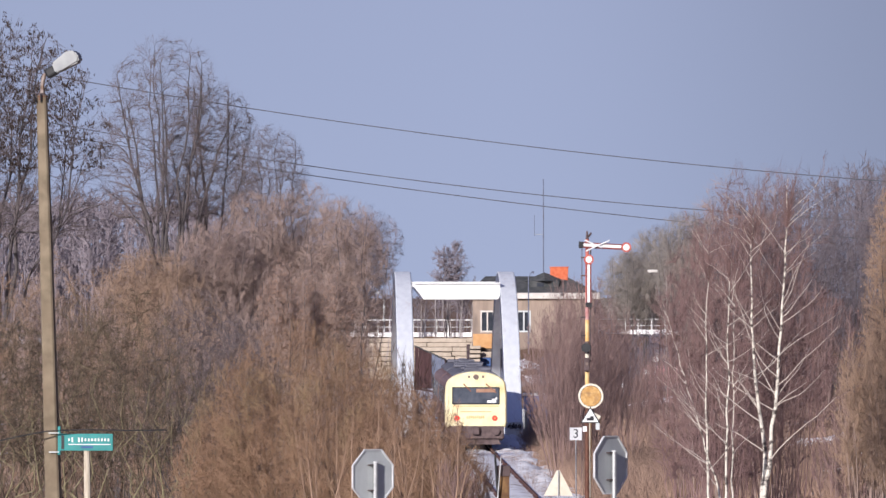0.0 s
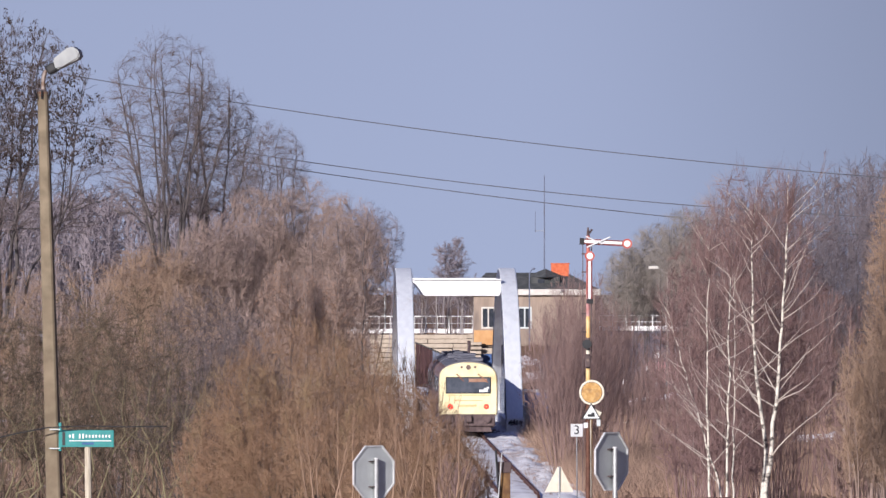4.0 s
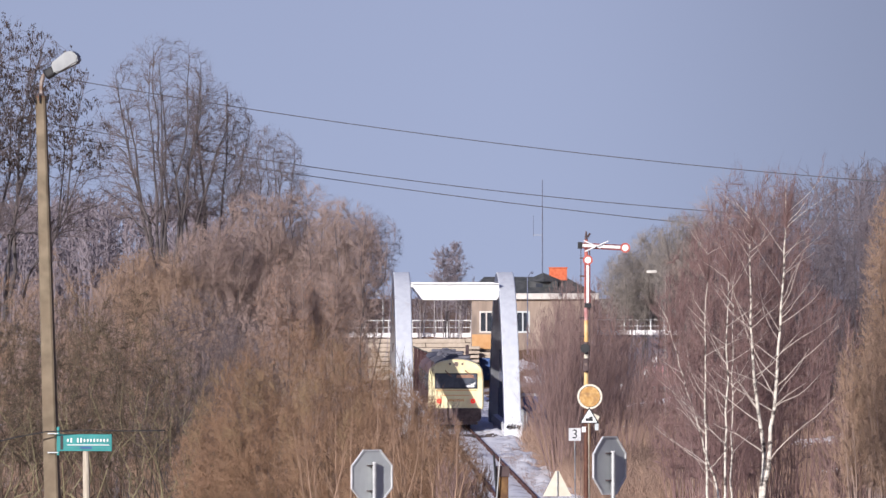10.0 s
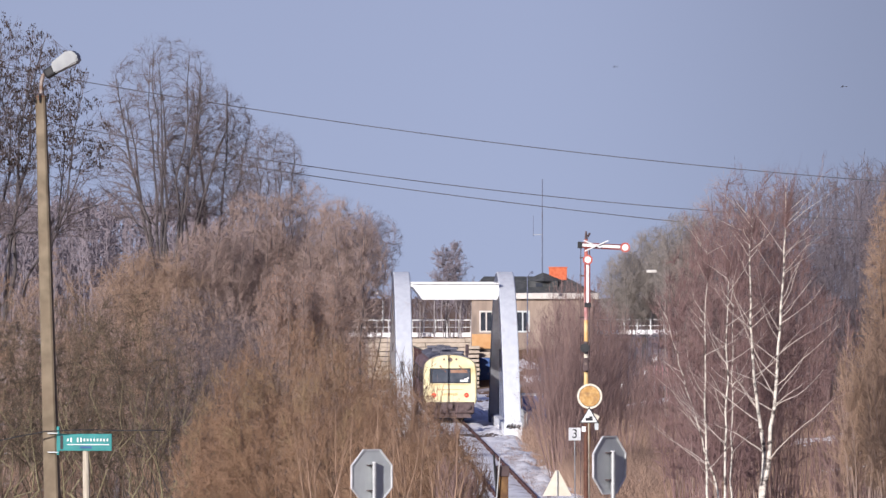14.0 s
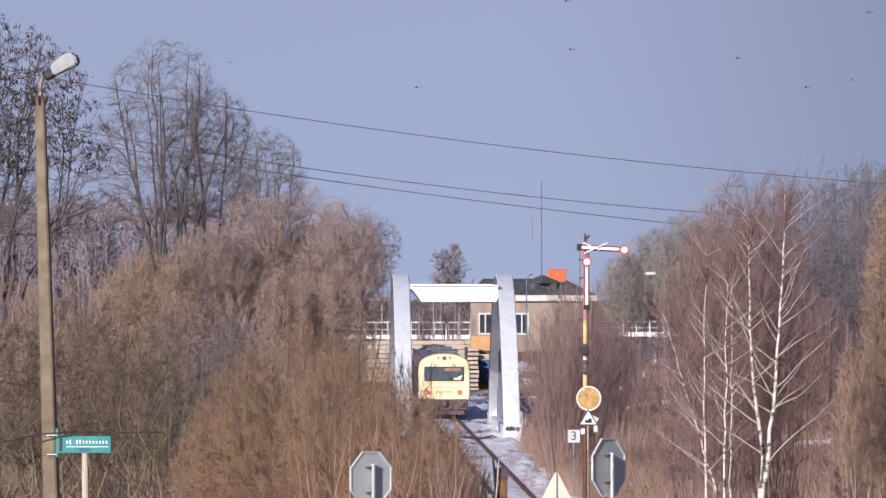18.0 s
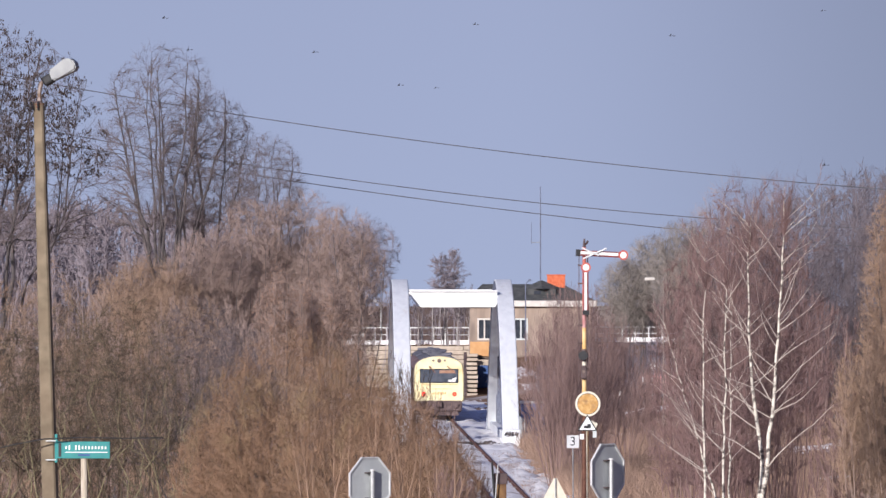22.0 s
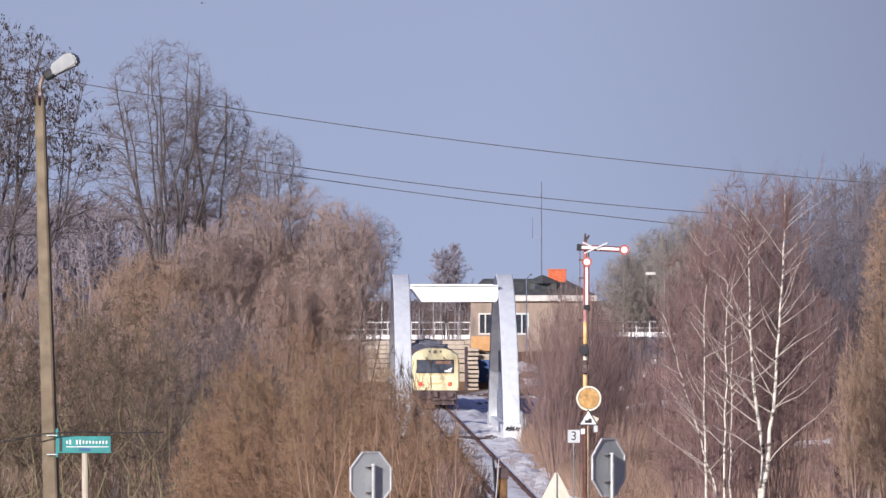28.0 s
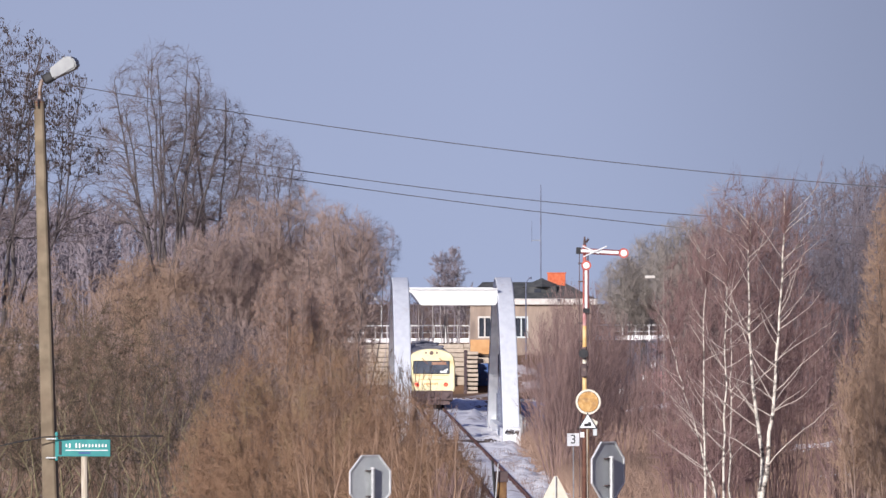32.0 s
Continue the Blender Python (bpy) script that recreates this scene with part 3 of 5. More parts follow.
for k, (x, y, rx, ry) in enumerate(((17.2, 452, 2.1, 4.0), (17.0, 426, 1.1, 2.6), (18.8, 436, 1.2, 3.0), (8.4, 431, 0.45, 3.0), (9.5, 540, 1.5, 6), (12.8, 590, 2.5, 7.0), (2.2, 640, 2.0, 26.0), (1.6, 684, 2.6, 22.0), (-3.2, 640, 1.6, 30.0))):
    snow_patch(x, y, rx, ry, 600 + k)

# dark ragged patches laid on the snow bed just before the bridge
for k, (dx, y, rx, ry) in enumerate(((0.0, 529, 1.9, 2.2), (-0.9, 519, 0.8, 4.5))):
    snow_patch(float(line(y)) + dx, y, rx, ry, 640 + k, "dark ragged patch over the snow of the track bed", lambda X, Y: bed_height(X - line(Y), Y) + 0.01, "ballast")

# ---- bridge ----
bridge = thing("arch_bridge", pose(float(line(534)), 534, 0, 0, 0, math.degrees(math.atan(SLOPE))),
               "white painted bowstring arch railway bridge with one track", "bridge")
SPAN, RISE, GAUGE = 44.0, 8.12, 2.83


def arch_top(s):
    return 0.25 + RISE * 4 * s * (SPAN - s) / SPAN ** 2


for side in (-GAUGE, GAUGE):
    bm = B()
    rings = []
    for s in np.linspace(0, SPAN, 49):
        g = RISE * 4 * (SPAN - 2 * s) / SPAN ** 2
        n = Vector((0, -g, 1)).normalized()
        top = Vector((side, s, arch_top(s)))
        low = top - n * 0.95
        h, e = 0.48, 0.40
        rings.append([bm.verts.new(p) for p in ((side - h, top.y, top.z), (side - h + 0.04, top.y, top.z + 0.03), (side + e - 0.04, top.y, top.z + 0.03), (side + e, top.y, top.z), (side + e, low.y, low.z), (side - h, low.y, low.z))])
    for r, q in zip(rings, rings[1:]):
        for k in range(6):
            bm.faces.new((r[k], r[(k + 1) % 6], q[(k + 1) % 6], q[k]))
    bm.faces.new(rings[0]), bm.faces.new(rings[-1][::-1])
    part("arch", bm, "bridge_white", bridge)
    # dark plates that put the shade of the arch sides into the colour
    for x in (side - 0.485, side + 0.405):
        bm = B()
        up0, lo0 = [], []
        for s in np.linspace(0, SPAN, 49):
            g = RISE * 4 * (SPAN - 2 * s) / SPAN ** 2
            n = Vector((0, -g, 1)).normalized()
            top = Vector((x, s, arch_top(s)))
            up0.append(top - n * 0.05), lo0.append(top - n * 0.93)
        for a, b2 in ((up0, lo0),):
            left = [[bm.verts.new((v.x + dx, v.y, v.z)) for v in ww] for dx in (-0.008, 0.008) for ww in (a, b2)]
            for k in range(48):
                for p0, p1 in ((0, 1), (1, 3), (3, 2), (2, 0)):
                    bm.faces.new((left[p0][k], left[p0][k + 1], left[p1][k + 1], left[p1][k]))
        part("web_plate", bm, "web_blue", bridge, "side plate with its shade painted dark blue-grey")
    part("end_post", box(B(), (side - 0.03, 0.1, -0.1), (0.94, 1.3, 1.3), 0.04), "bridge_white", bridge)
    part("end_post", box(B(), (side - 0.03, SPAN - 0.1, -0.1), (0.94, 1.3, 1.3), 0.04), "bridge_white", bridge)
    part("edge_beam", box(B(), (side, SPAN / 2, -0.15), (0.7, SPAN, 0.9), 0.03), "bridge_white", bridge)
    for s in np.arange(4, 41, 4.0):
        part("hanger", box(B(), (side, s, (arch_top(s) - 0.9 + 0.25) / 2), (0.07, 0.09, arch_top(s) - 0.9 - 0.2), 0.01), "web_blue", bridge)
    rl = B()
    for z in (0.65, 1.05):
        rod(rl, (side * 1.24, 0, z), (side * 1.24, SPAN, z), 0.03, n=6)
    for s in np.arange(0, 44.1, 2):
        rod(rl, (side * 1.24, s, -0.5), (side * 1.24, s, 1.05), 0.03, n=6)
    part("side_railing", rl, "galvanised", bridge)
for s in (15.0, 29.0):
    w = GAUGE - 0.48
    bm = prism(B(), [(-w, 7.75), (-w, 7.66), (-w + 0.56, 6.91), (w - 0.12, 6.91), (w, 7.1), (w, 7.75)], 0.4, pose(0, s, 0))
    part("brace", bm, "brace_white", bridge)
    part("brace_flange", box(B(), (0, s, 7.79), (w * 2, 0.7, 0.07), 0.01), "brace_white", bridge)
part("deck", box(B(), (0, SPAN / 2, -0.62), (6.6, SPAN, 0.5)), "concrete", bridge)
for y, w in ((-0.6, 9.0), (SPAN + 0.6, 9.0)):
    part("abutment", box(B(), (0, y + (-0.8 if y < 0 else 0.8), -2.6), (w, 1.8, 4.2), 0.04), "concrete", bridge)
gr = B()
rng = np.random.default_rng(4)
for q in range(16):
    x = GAUGE - 0.40 + 0.045 * q
    z = 0.30 + rng.uniform(-0.05, 0.05)
    a, b2 = Vector((x, -0.56, z - rng.uniform(0.05, 0.16))), Vector((x + rng.uniform(-0.07, 0.09), -0.56, z + rng.uniform(0.05, 0.16)))
    rod(gr, a, b2, 0.024, n=5)
part("graffiti", gr, "graffiti", bridge, "black sprayed scrawl")

# ---- signal box on the bank ----
house = thing("signal_box", pose(0, 732, 2.5), "ochre plastered signal box with dark roof and orange chimney", "building")
W0, W1, DEEP, EAVE = 2.08, 10.8, 7.0, 3.55


def wall_with(bm, x0, x1, z0, z1, y, holes):
    """A wall 0.3 m thick, with holes (x0, x1, z0, z1)."""
    cuts = sorted({x0, x1, *[h[0] for h in holes], *[h[1] for h in holes]})
    for a, b2 in zip(cuts, cuts[1:]):
        hs = [h for h in holes if h[0] <= a and h[1] >= b2]
        z = z0
        for h in sorted(hs, key=lambda h: h[2]):
            box(bm, ((a + b2) / 2, y, (z + h[2]) / 2), (b2 - a, 0.3, h[2] - z))
            z = h[3]
        box(bm, ((a + b2) / 2, y, (z + z1) / 2), (b2 - a, 0.3, z1 - z))
    return bm


holes = [(2.62, 3.62, 1.15, 2.70), (5.25, 6.25, 1.15, 2.70)]
part("front_wall", wall_with(B(), W0, W1, 0, EAVE, 0.15, holes), "plaster", house)
part("basement", box(B(), ((W0 + W1) / 2, 3.9, -1.6), (W1 - W0 - 0.1, 7.6, 3.2)), "plaster", house)
part("plinth", box(B(), ((W0 + 3.75) / 2, -0.05, 0.5), (3.75 - W0, 0.09, 1.05)), "orange_plaster", house, "orange plastered plinth")
for x in (W0 + 0.15, W1 - 0.15):
    part("side_wall", box(B(), (x, 0.3 + DEEP / 2, EAVE / 2), (0.3, DEEP, EAVE)), "plaster", house)
part("rear_wall", box(B(), ((W0 + W1) / 2, DEEP + 0.45, EAVE / 2), (W1 - W0, 0.3, EAVE)), "plaster", house)
part("cornice", box(B(), ((W0 + W1) / 2, DEEP / 2 + 0.3, EAVE + 0.22), (W1 - W0 + 0.9, DEEP + 1.4, 0.44), 0.05), "cornice", house)
bm = B()
a = [bm.verts.new(p) for p in ((W0 - 0.3, -0.2, EAVE + 0.45), (W1 + 0.3, -0.2, EAVE + 0.45), (W1 + 0.3, DEEP + 0.8, EAVE + 0.45), (W0 - 0.3, DEEP + 0.8, EAVE + 0.45))]
t = [bm.verts.new(p) for p in ((W0 + 0.9, 2.6, EAVE + 1.62), (W1 - 2.0, 2.6, EAVE + 1.62), (W1 - 2.0, 4.6, EAVE + 1.62), (W0 + 0.9, 4.6, EAVE + 1.62))]
bm.faces.new(a), bm.faces.new(t)
for k in range(4):
    bm.faces.new((a[k], a[(k + 1) % 4], t[(k + 1) % 4], t[k]))
roof = part("roof", bm, "roof_dark", house)
bm = box(B(), (7.25, 1.6, EAVE + 0.85), (2.1, 1.6, 0.9))
rod(bm, (7.25, 1.6, EAVE + 1.29), (7.25, 1.6, EAVE + 1.9), 1.5, 0.05, n=4)
part("turret", bm, "roof_dark", house)
part("turret_window", box(B(), (6.95, 0.78, EAVE + 1.02), (0.5, 0.05, 0.28)), "window_dark", house)
ch = part("chimney", box(B(), (8.32, 2.4, EAVE + 1.2), (1.3, 0.8, 2.1), 0.03), "chimney_red", house)
part("chimney_cap", box(B(), (8.32, 2.4, EAVE + 2.28), (1.38, 0.9, 0.08), 0.01), "chimney_red", ch)
for x0, x1, z0, z1 in holes:
    w = new("window")
    w.parent = house
    fr = B()
    for x in (x0 + 0.05, (x0 + x1) / 2, x1 - 0.05):
        box(fr, (x, 0.03, (z0 + z1) / 2), (0.10, 0.1, z1 - z0))
    for z in (z0 + 0.05, z1 - 0.05):
        box(fr, ((x0 + x1) / 2, 0.03, z), (x1 - x0, 0.11, 0.12))
    part("window_frame", fr, "cornice" if x0 < 4 else "sign_back", w)
    part("pane", box(B(), ((x0 + x1) / 2, 0.12, (z0 + z1) / 2), (x1 - x0 - 0.1, 0.03, z1 - z0 - 0.1)), "window_dark", w)
an = thing("antenna_mast", pose(7.18, 733.6, 8.05 - 0.35), "thin steel antenna mast on the signal box roof", "antenna")
part("mast", rod(B(), (0, 0, -0.5), (0, 0, 7.0), 0.05, 0.03, 8), "web_blue", an)
part("whip", rod(B(), (-0.65, 0, 2.9), (-0.65, 0, 4.4), 0.025, 0.018, 6), "web_blue", an)
part("cross_arm", rod(B(), (-0.65, 0, 3.0), (0, 0, 3.0), 0.02, n=6), "galvanised", an)


def street_lamp(x, y, top, reach, label, r=0.06, mat="galvanised", shade=""):
    z = float(land(x, y))
    ob = thing("street_lamp", pose(x, y, z), label, "street lamp", "street lamps along the far road")
    h = top - z
    part("pole", rod(B(), (0, 0, -0.2), (0, 0, h - 0.25), r * 1.3, r, 10), mat, ob)
    part("arm", rod(B(), (0, 0, h - 0.3), (reach, 0, h), r * 0.7, n=8), mat, ob)
    hd = box(B(), (reach * 1.5, 0, h + 0.03), (abs(reach) * 1.1, 0.28, 0.16), 0.05)
    part("lamp_head", hd, shade or ("white" if mat == "galvanised" else mat), ob)
    return ob


street_lamp(-4.4, 745, 6.4, -0.35, "pale street lamp standing behind the white railing")
street_lamp(6.05, 727.0, 7.95, 0.2, "dark thin street lamp in front of the signal box", 0.045, "web_blue")
street_lamp(11.95, 545, 8.42, -0.5, "street lamp with a pale head among bare trees", 0.03, "green_twig", "cornice")

# ---- retaining wall, stairs and railings below the signal box ----
wall = thing("retaining_wall", pose(0, 729.2, 0), "retaining wall of stacked sandy concrete slabs", "wall", kind="structure")
# dark cores put the shade of the slab joints into the colour
part("wall_core", box(B(), (-1.8, 0.55, 1.35), (7.5, 0.4, 3.8)), "sleeper", wall, "dark backing that paints shade into the slab joints")
part("wall_core", box(B(), (3.2, 0.55, 0.95), (2.5, 0.4, 2.9)), "sleeper", wall, "dark backing that paints shade into the slab joints")
rng = np.random.default_rng(8)
slabs = []
for ln in (2.2, 3.2, 4.3):
    me = part("slab", box(B(), (0, 0, 0), (ln - 0.04, 0.5, 0.297), 0.03), "slab", wall)
    slabs.append((ln, me.data))
    bpy.data.objects.remove(me)
for c in range(11):
    x = -5.5 - rng.uniform(0, 0.5)
    while x < 4.0:
        ln, me = slabs[rng.integers(3)]
        fit = min(ln, 2.06 - x) if c > 7 else ln
        if fit > 0.3:
            ob = new("slab", me)
            ob.parent = wall
            ob.scale.x = fit / ln
            ob.location = (x + fit / 2, 0.10 + rng.uniform(-0.12, 0.1), -0.25 + 0.335 * c + 0.02 * math.sin(2.1 * x + c))
            ob.rotation_euler = (0, rng.normal(0, 0.012), rng.normal(0, 0.03))
        x += ln
def bank(X, Y):
    return np.interp(Y, (708, 729), (-0.35, 2.45)) + 0 * X


tagged(grid_mesh("bank", np.linspace(3.4, 12.5, 20), np.linspace(706, 730, 20), lambda X, Y: bank(X, Y) + 0.06 * np.sin(X * 3 + Y), "ground"), "brown earth bank below the signal box", "bank", kind="structure")
for k, (x, y) in enumerate(((5.6, 721), (7.8, 718), (9.6, 723), (6.6, 714))):
    snow_patch(x, y, 1.1, 3.0, 620 + k, "patch of old snow on the earth bank", bank)
stairs = thing("staircase", pose(0, 723.6, -0.35), "outdoor concrete staircase up to the signal box", "staircase", kind="structure")
for k in range(10):
    part("step", box(B(), (2.22 + 0.03 * math.sin(5 * k), 0.3 + 0.54 * k, 0.15 + 0.31 * k), (0.78, 0.62, 0.22), 0.03), "slab", stairs)
# dark core as painted shade in the gaps between the steps
part("step_core", prism(B(), [(-2.6, -0.2), (2.9, -0.2), (2.9, 2.95), (-2.6, 0.05)], 0.7, pose(2.22, 2.95, 0, 0, 0, 90)), "sleeper", stairs, "dark backing that paints shade under the steps")
# dark strip standing in for a narrow gap in shadow
part("shadow_gap_strip", prism(B(), [(-2.9, -0.2), (2.9, -0.2), (2.9, 3.15), (2.6, 3.15), (-2.9, 0.35)], 0.22, pose(1.72, 2.9, 0, 0, 0, 90)), "train_dark", stairs)
# door panel made up for a dark recess in the wall
recess = thing("cellar_door", pose(2.98, 728.85, -0.35), "dark blue panel made up to fill a dark recess in the retaining wall", "door", kind="structure")
part("leaf", box(B(), (0, 0, 1.1), (0.74, 0.08, 2.2), 0.01), "blue", recess)
part("lintel", box(B(), (0, -0.02, 2.28), (0.9, 0.14, 0.14), 0.01), "slab", recess)
part("handle", box(B(), (0.26, -0.07, 1.05), (0.04, 0.06, 0.16), 0.01), "galvanised", recess)


# made-up board front that fills a dark patch before the wall
shed = thing("lean_to_shed", pose(-1.0, 727.6, -0.4), "made-up dark board front filling a dark patch at the slab wall", "shed")
for k in range(9):
    x = -0.95 + 0.235 * k
    part("board", box(B(), (x, -0.9 + 0.01 * math.sin(4 * k), 1.5 - 0.055 * k), (0.225, 0.05, 3.05 - 0.11 * k), 0.008), "maroon" if k < 5 else "web_blue", shed)
for x, h in ((-1.06, 3.05), (1.06, 2.1)):
    part("side_wall", box(B(), (x, 0.0, h / 2), (0.06, 1.85, h)), "maroon", shed)
part("front_cover", prism(B(), [(-1.15, 3.08), (1.15, 2.1), (1.15, 2.16), (-1.15, 3.14)], 2.1, pose(0, 0, 0)), "roof_dark", shed)


def railing(x0, x1, y, z, h):
    ob = thing("white_railing", pose(x0, y, z), "white painted steel railing along the road", "railing", "railings along the road")
    n = int((x1 - x0) / 0.85)
    post = None
    for k in range(n + 1):
        x = (x1 - x0) * k / n
        if post is None:
            p = post = part("post", box(B(), (0, 0, h / 2 - 0.1), (0.09, 0.09, h + 0.2), 0.01), "rail_white", ob)
        else:
            p = new("post", post.data)
            p.parent = ob
        p.location.x = x
    for zz, w in ((h, 0.09), (h * 0.55, 0.05)):
        part("handrail", box(B(), ((x1 - x0) / 2, 0, zz), (x1 - x0, 0.08, w), 0.01), "rail_white", ob)
    part("kerb", box(B(), ((x1 - x0) / 2, 0, 0.08), (x1 - x0, 0.3, 0.34), 0.02), "snow", ob, "snow-covered kerb")
    return ob


railing(-8.2, 2.0, 736.5, 3.35, 1.15)
railing(11.2, 17.0, 736.5, 3.55, 1.0)
road = tagged(new("road"), "asphalt road on the bank behind the railing", "road", kind="structure")
part("surface", box(B(), (0, 741.5, 3.3), (240, 6.5, 0.1), 0.01), "asphalt", road)

fence = thing("red_fence", pose(11.9, 602, float(land(13, 602))), "faded red picket fence in the brush", "fence")
for k in range(18):
    part("picket", box(B(), (0.16 * k, 0, 1.25), (0.09, 0.03, 1.2), 0.008), "fence_red", fence)
for z in (0.85, 1.6):
    part("fence_rail", box(B(), (1.36, 0.04, z), (2.9, 0.04, 0.08)), "fence_red", fence)
for x in (0, 1.36, 2.72):
    part("fence_post", box(B(), (x, 0.1, 0.75), (0.1, 0.1, 2.1), 0.01), "fence_red", fence)
for x, z in ((12.45, 3.15), (12.0, 2.4), (10.6, 1.6)):
    g0 = float(land(x, 598))
    ob = thing("marker_board", pose(x, 598, g0), "small white marker board on a thin post", "sign", "marker boards in the brush")
    part("post", rod(B(), (0, 0, -0.2), (0, 0, z - g0), 0.035, n=8), "galvanised", ob)
    part("board", box(B(), (0, -0.05, z - g0), (0.34, 0.03, 0.3), 0.01), "white", ob)
# box made up to fill the blue patch beside the bridge pillar
cont = thing("blue_container", pose(5.05, 561, -3.1), "made-up ribbed blue box beside the bridge", "container")
part("body", box(B(), (0, 0, 2.4), (1.3, 2.4, 4.5), 0.04), "blue", cont)
part("lid", box(B(), (0, 0, 4.7), (1.4, 2.5, 0.12), 0.03), "sign_back", cont)
for x in (-0.4, 0.0, 0.4):
    part("rib", box(B(), (x, -1.22, 2.4), (0.08, 0.06, 4.2), 0.01), "blue", cont)

# ---- overhead cables ----
for pts, lab in ((((-14.1, 18.9), (6.4, 16.1), (28.1, 14.0)), "highest"), (((-9.6, 15.1), (6.2, 13.1), (16.5, 12.15)), "middle"), (((-9.2, 14.45), (6.2, 12.4), (15.6, 11.35)), "lowest")):
    q = np.polyfit([p[0] for p in pts], [p[1] for p in pts], 2)
    xs1 = np.linspace(-46, 46, 41)
    cu = bpy.data.curves.new("overhead_cable", "CURVE")
    cu.dimensions, cu.bevel_depth, cu.bevel_resolution = "3D", 0.032, 1
    sp = cu.splines.new("POLY")
    sp.points.add(len(xs1) - 1)
    for p, x in zip(sp.points, xs1):
        p.co = (x, 650 + 0.05 * x, float(np.polyval(q, x)), 1)
    cu.materials.append(M["wire"])
    tagged(new("overhead_cable", cu), "thin dark overhead cable sagging across the sky, the %s of three" % lab, "cable", "overhead cables")
for x in (-46.0, 46.0):
    z = float(land(x, 650))
    ob = thing("utility_pole", pose(x, 650 + 0.05 * x, z), "tall wooden pole carrying the overhead cables", "utility pole", "poles of the overhead cables")
    part("pole", rod(B(), (0, 0, -0.5), (0, 0, 25 if x < 0 else 15), 0.16, 0.1, 12), "old_wood", ob)

# ---- near road: lamp post, street sign, road signs ----
lp = thing("street_lamp", pose(-4.88, 128, float(land(-4.9, 128))), "grey-brown concrete street lamp post with a white lamp head", "street lamp")
H = 11.55 - lp.location.z
lp.matrix_world = lp.matrix_world @ pose(0, 0, 0, 0, -1.65, 0)
bm = B()
v = []
for w, z in ((0.105, -0.4), (0.061, H)):
    c = 0.02
    v.append([bm.verts.new(p) for p in ((-w + c, -w, z), (w - c, -w, z), (w, -w + c, z), (w, w - c, z), (w - c, w, z), (-w + c, w, z), (-w, w - c, z), (-w, -w + c, z))])
for k in range(8):
    bm.faces.new((v[0][k], v[0][(k + 1) % 8], v[1][(k + 1) % 8], v[1][k]))
bm.faces.new(v[1]), bm.faces.new(v[0][::-1])
part("post", bm, "concrete", lp).rotation_euler.z = radians(-10)
for dz, r in ((-0.06, 0.070), (-0.025, 0.074)):
    part("clamp", rod(B(), (0, 0, H + dz), (0, 0, H + dz + 0.02), r, n=12), "rust_rail", lp)
for a in (20, 150, 265):
    part("clamp_bolt", rod(B(), (0.08 * math.cos(radians(a)), -0.08, H - 0.09), (0.11 * math.cos(radians(a)), -0.1, H + 0.02), 0.012, n=6), "black", lp)
part("post_top", rod(B(), (0, 0, H - 0.02), (0, 0, H + 0.03), 0.06, 0.045, 10), "train_dark", lp)
arm = B()
pts = [(0.0, 0, H - 0.1), (0.01, 0, H + 0.16), (0.035, 0, H + 0.245), (0.1, -0.03, H + 0.31), (0.2, -0.08, H + 0.36)]
for a, b2 in zip(pts, pts[1:]):
    rod(arm, a, b2, 0.027, n=10)
part("arm", arm, "rust_arm", lp)
head = new("lamp_head")
head.parent = lp
head.matrix_local = pose(0.17, -0.06, H + 0.335, 0, -27, -12) @ Matrix.Diagonal((0.92, 0.92, 1.05, 1))
bm = prism(B(), [(0.0, -0.07), (0.10, -0.075), (0.36, -0.09), (0.40, -0.04), (0.385, 0.05), (0.30, 0.10), (0.02, 0.06)], 0.24)
bmesh.ops.bevel(bm, geom=list(bm.edges), offset=0.02, segments=2, affect="EDGES")
part("housing", bm, "lamp_white", head, "white lamp housing")
part("socket", box(B(), (-0.06, 0, -0.02), (0.16, 0.16, 0.12), 0.03), "black", head)

ss = thing("street_name_sign", pose(-4.93, 127.88, 7.175, 0, 0, -8), "teal enamel street name sign on the concrete post", "sign")
part("bracket", box(B(), (0.08, 0, 0.02), (0.035, 0.03, 0.36), 0.005), "teal", ss)
for z in (-0.12, 0.12):
    part("strap", box(B(), (0.015, -0.02, z - 0.005), (0.13, 0.012, 0.012)), "sign_back", ss)
part("plate", box(B(), (0.43, -0.01, 0.0), (0.68, 0.02, 0.215), 0.006), "teal", ss)
part("border", box(B(), (0.13, -0.024, 0.0), (0.035, 0.008, 0.17)), "black", ss)
for k in range(13):
    if k != 2:
        part("text_bar", box(B(), (0.21 + 0.042 * k, -0.024, 0.03), (0.019, 0.008, 0.058 if k in (1, 3, 4) else 0.036)), "white", ss)
part("text_bar", box(B(), (0.47, -0.024, -0.028), (0.54, 0.008, 0.010)), "white", ss)
part("text_bar", box(B(), (0.44, -0.024, -0.062), (0.15, 0.008, 0.028)), "navy", ss)

wp = thing("wooden_post", pose(-4.6, 131.5, float(land(-4.6, 131.5))), "pale weathered wooden post below the street sign", "post")
part("shaft", rod(B(), (0, 0, -0.3), (-0.03, 0, 7.0 - wp.location.z), 0.055, 0.042, 9), "old_wood", wp)
cu = bpy.data.curves.new("slack_cable", "CURVE")
cu.dimensions, cu.bevel_depth, cu.bevel_resolution = "3D", 0.009, 1
sp = cu.splines.new("POLY")
cab = [(-7.5, 7.02), (-6.4, 7.04), (-5.7, 7.17), (-5.35, 7.25), (-5.0, 7.315), (-4.55, 7.335), (-4.0, 7.325), (-3.5, 7.33)]
sp.points.add(len(cab) - 1)
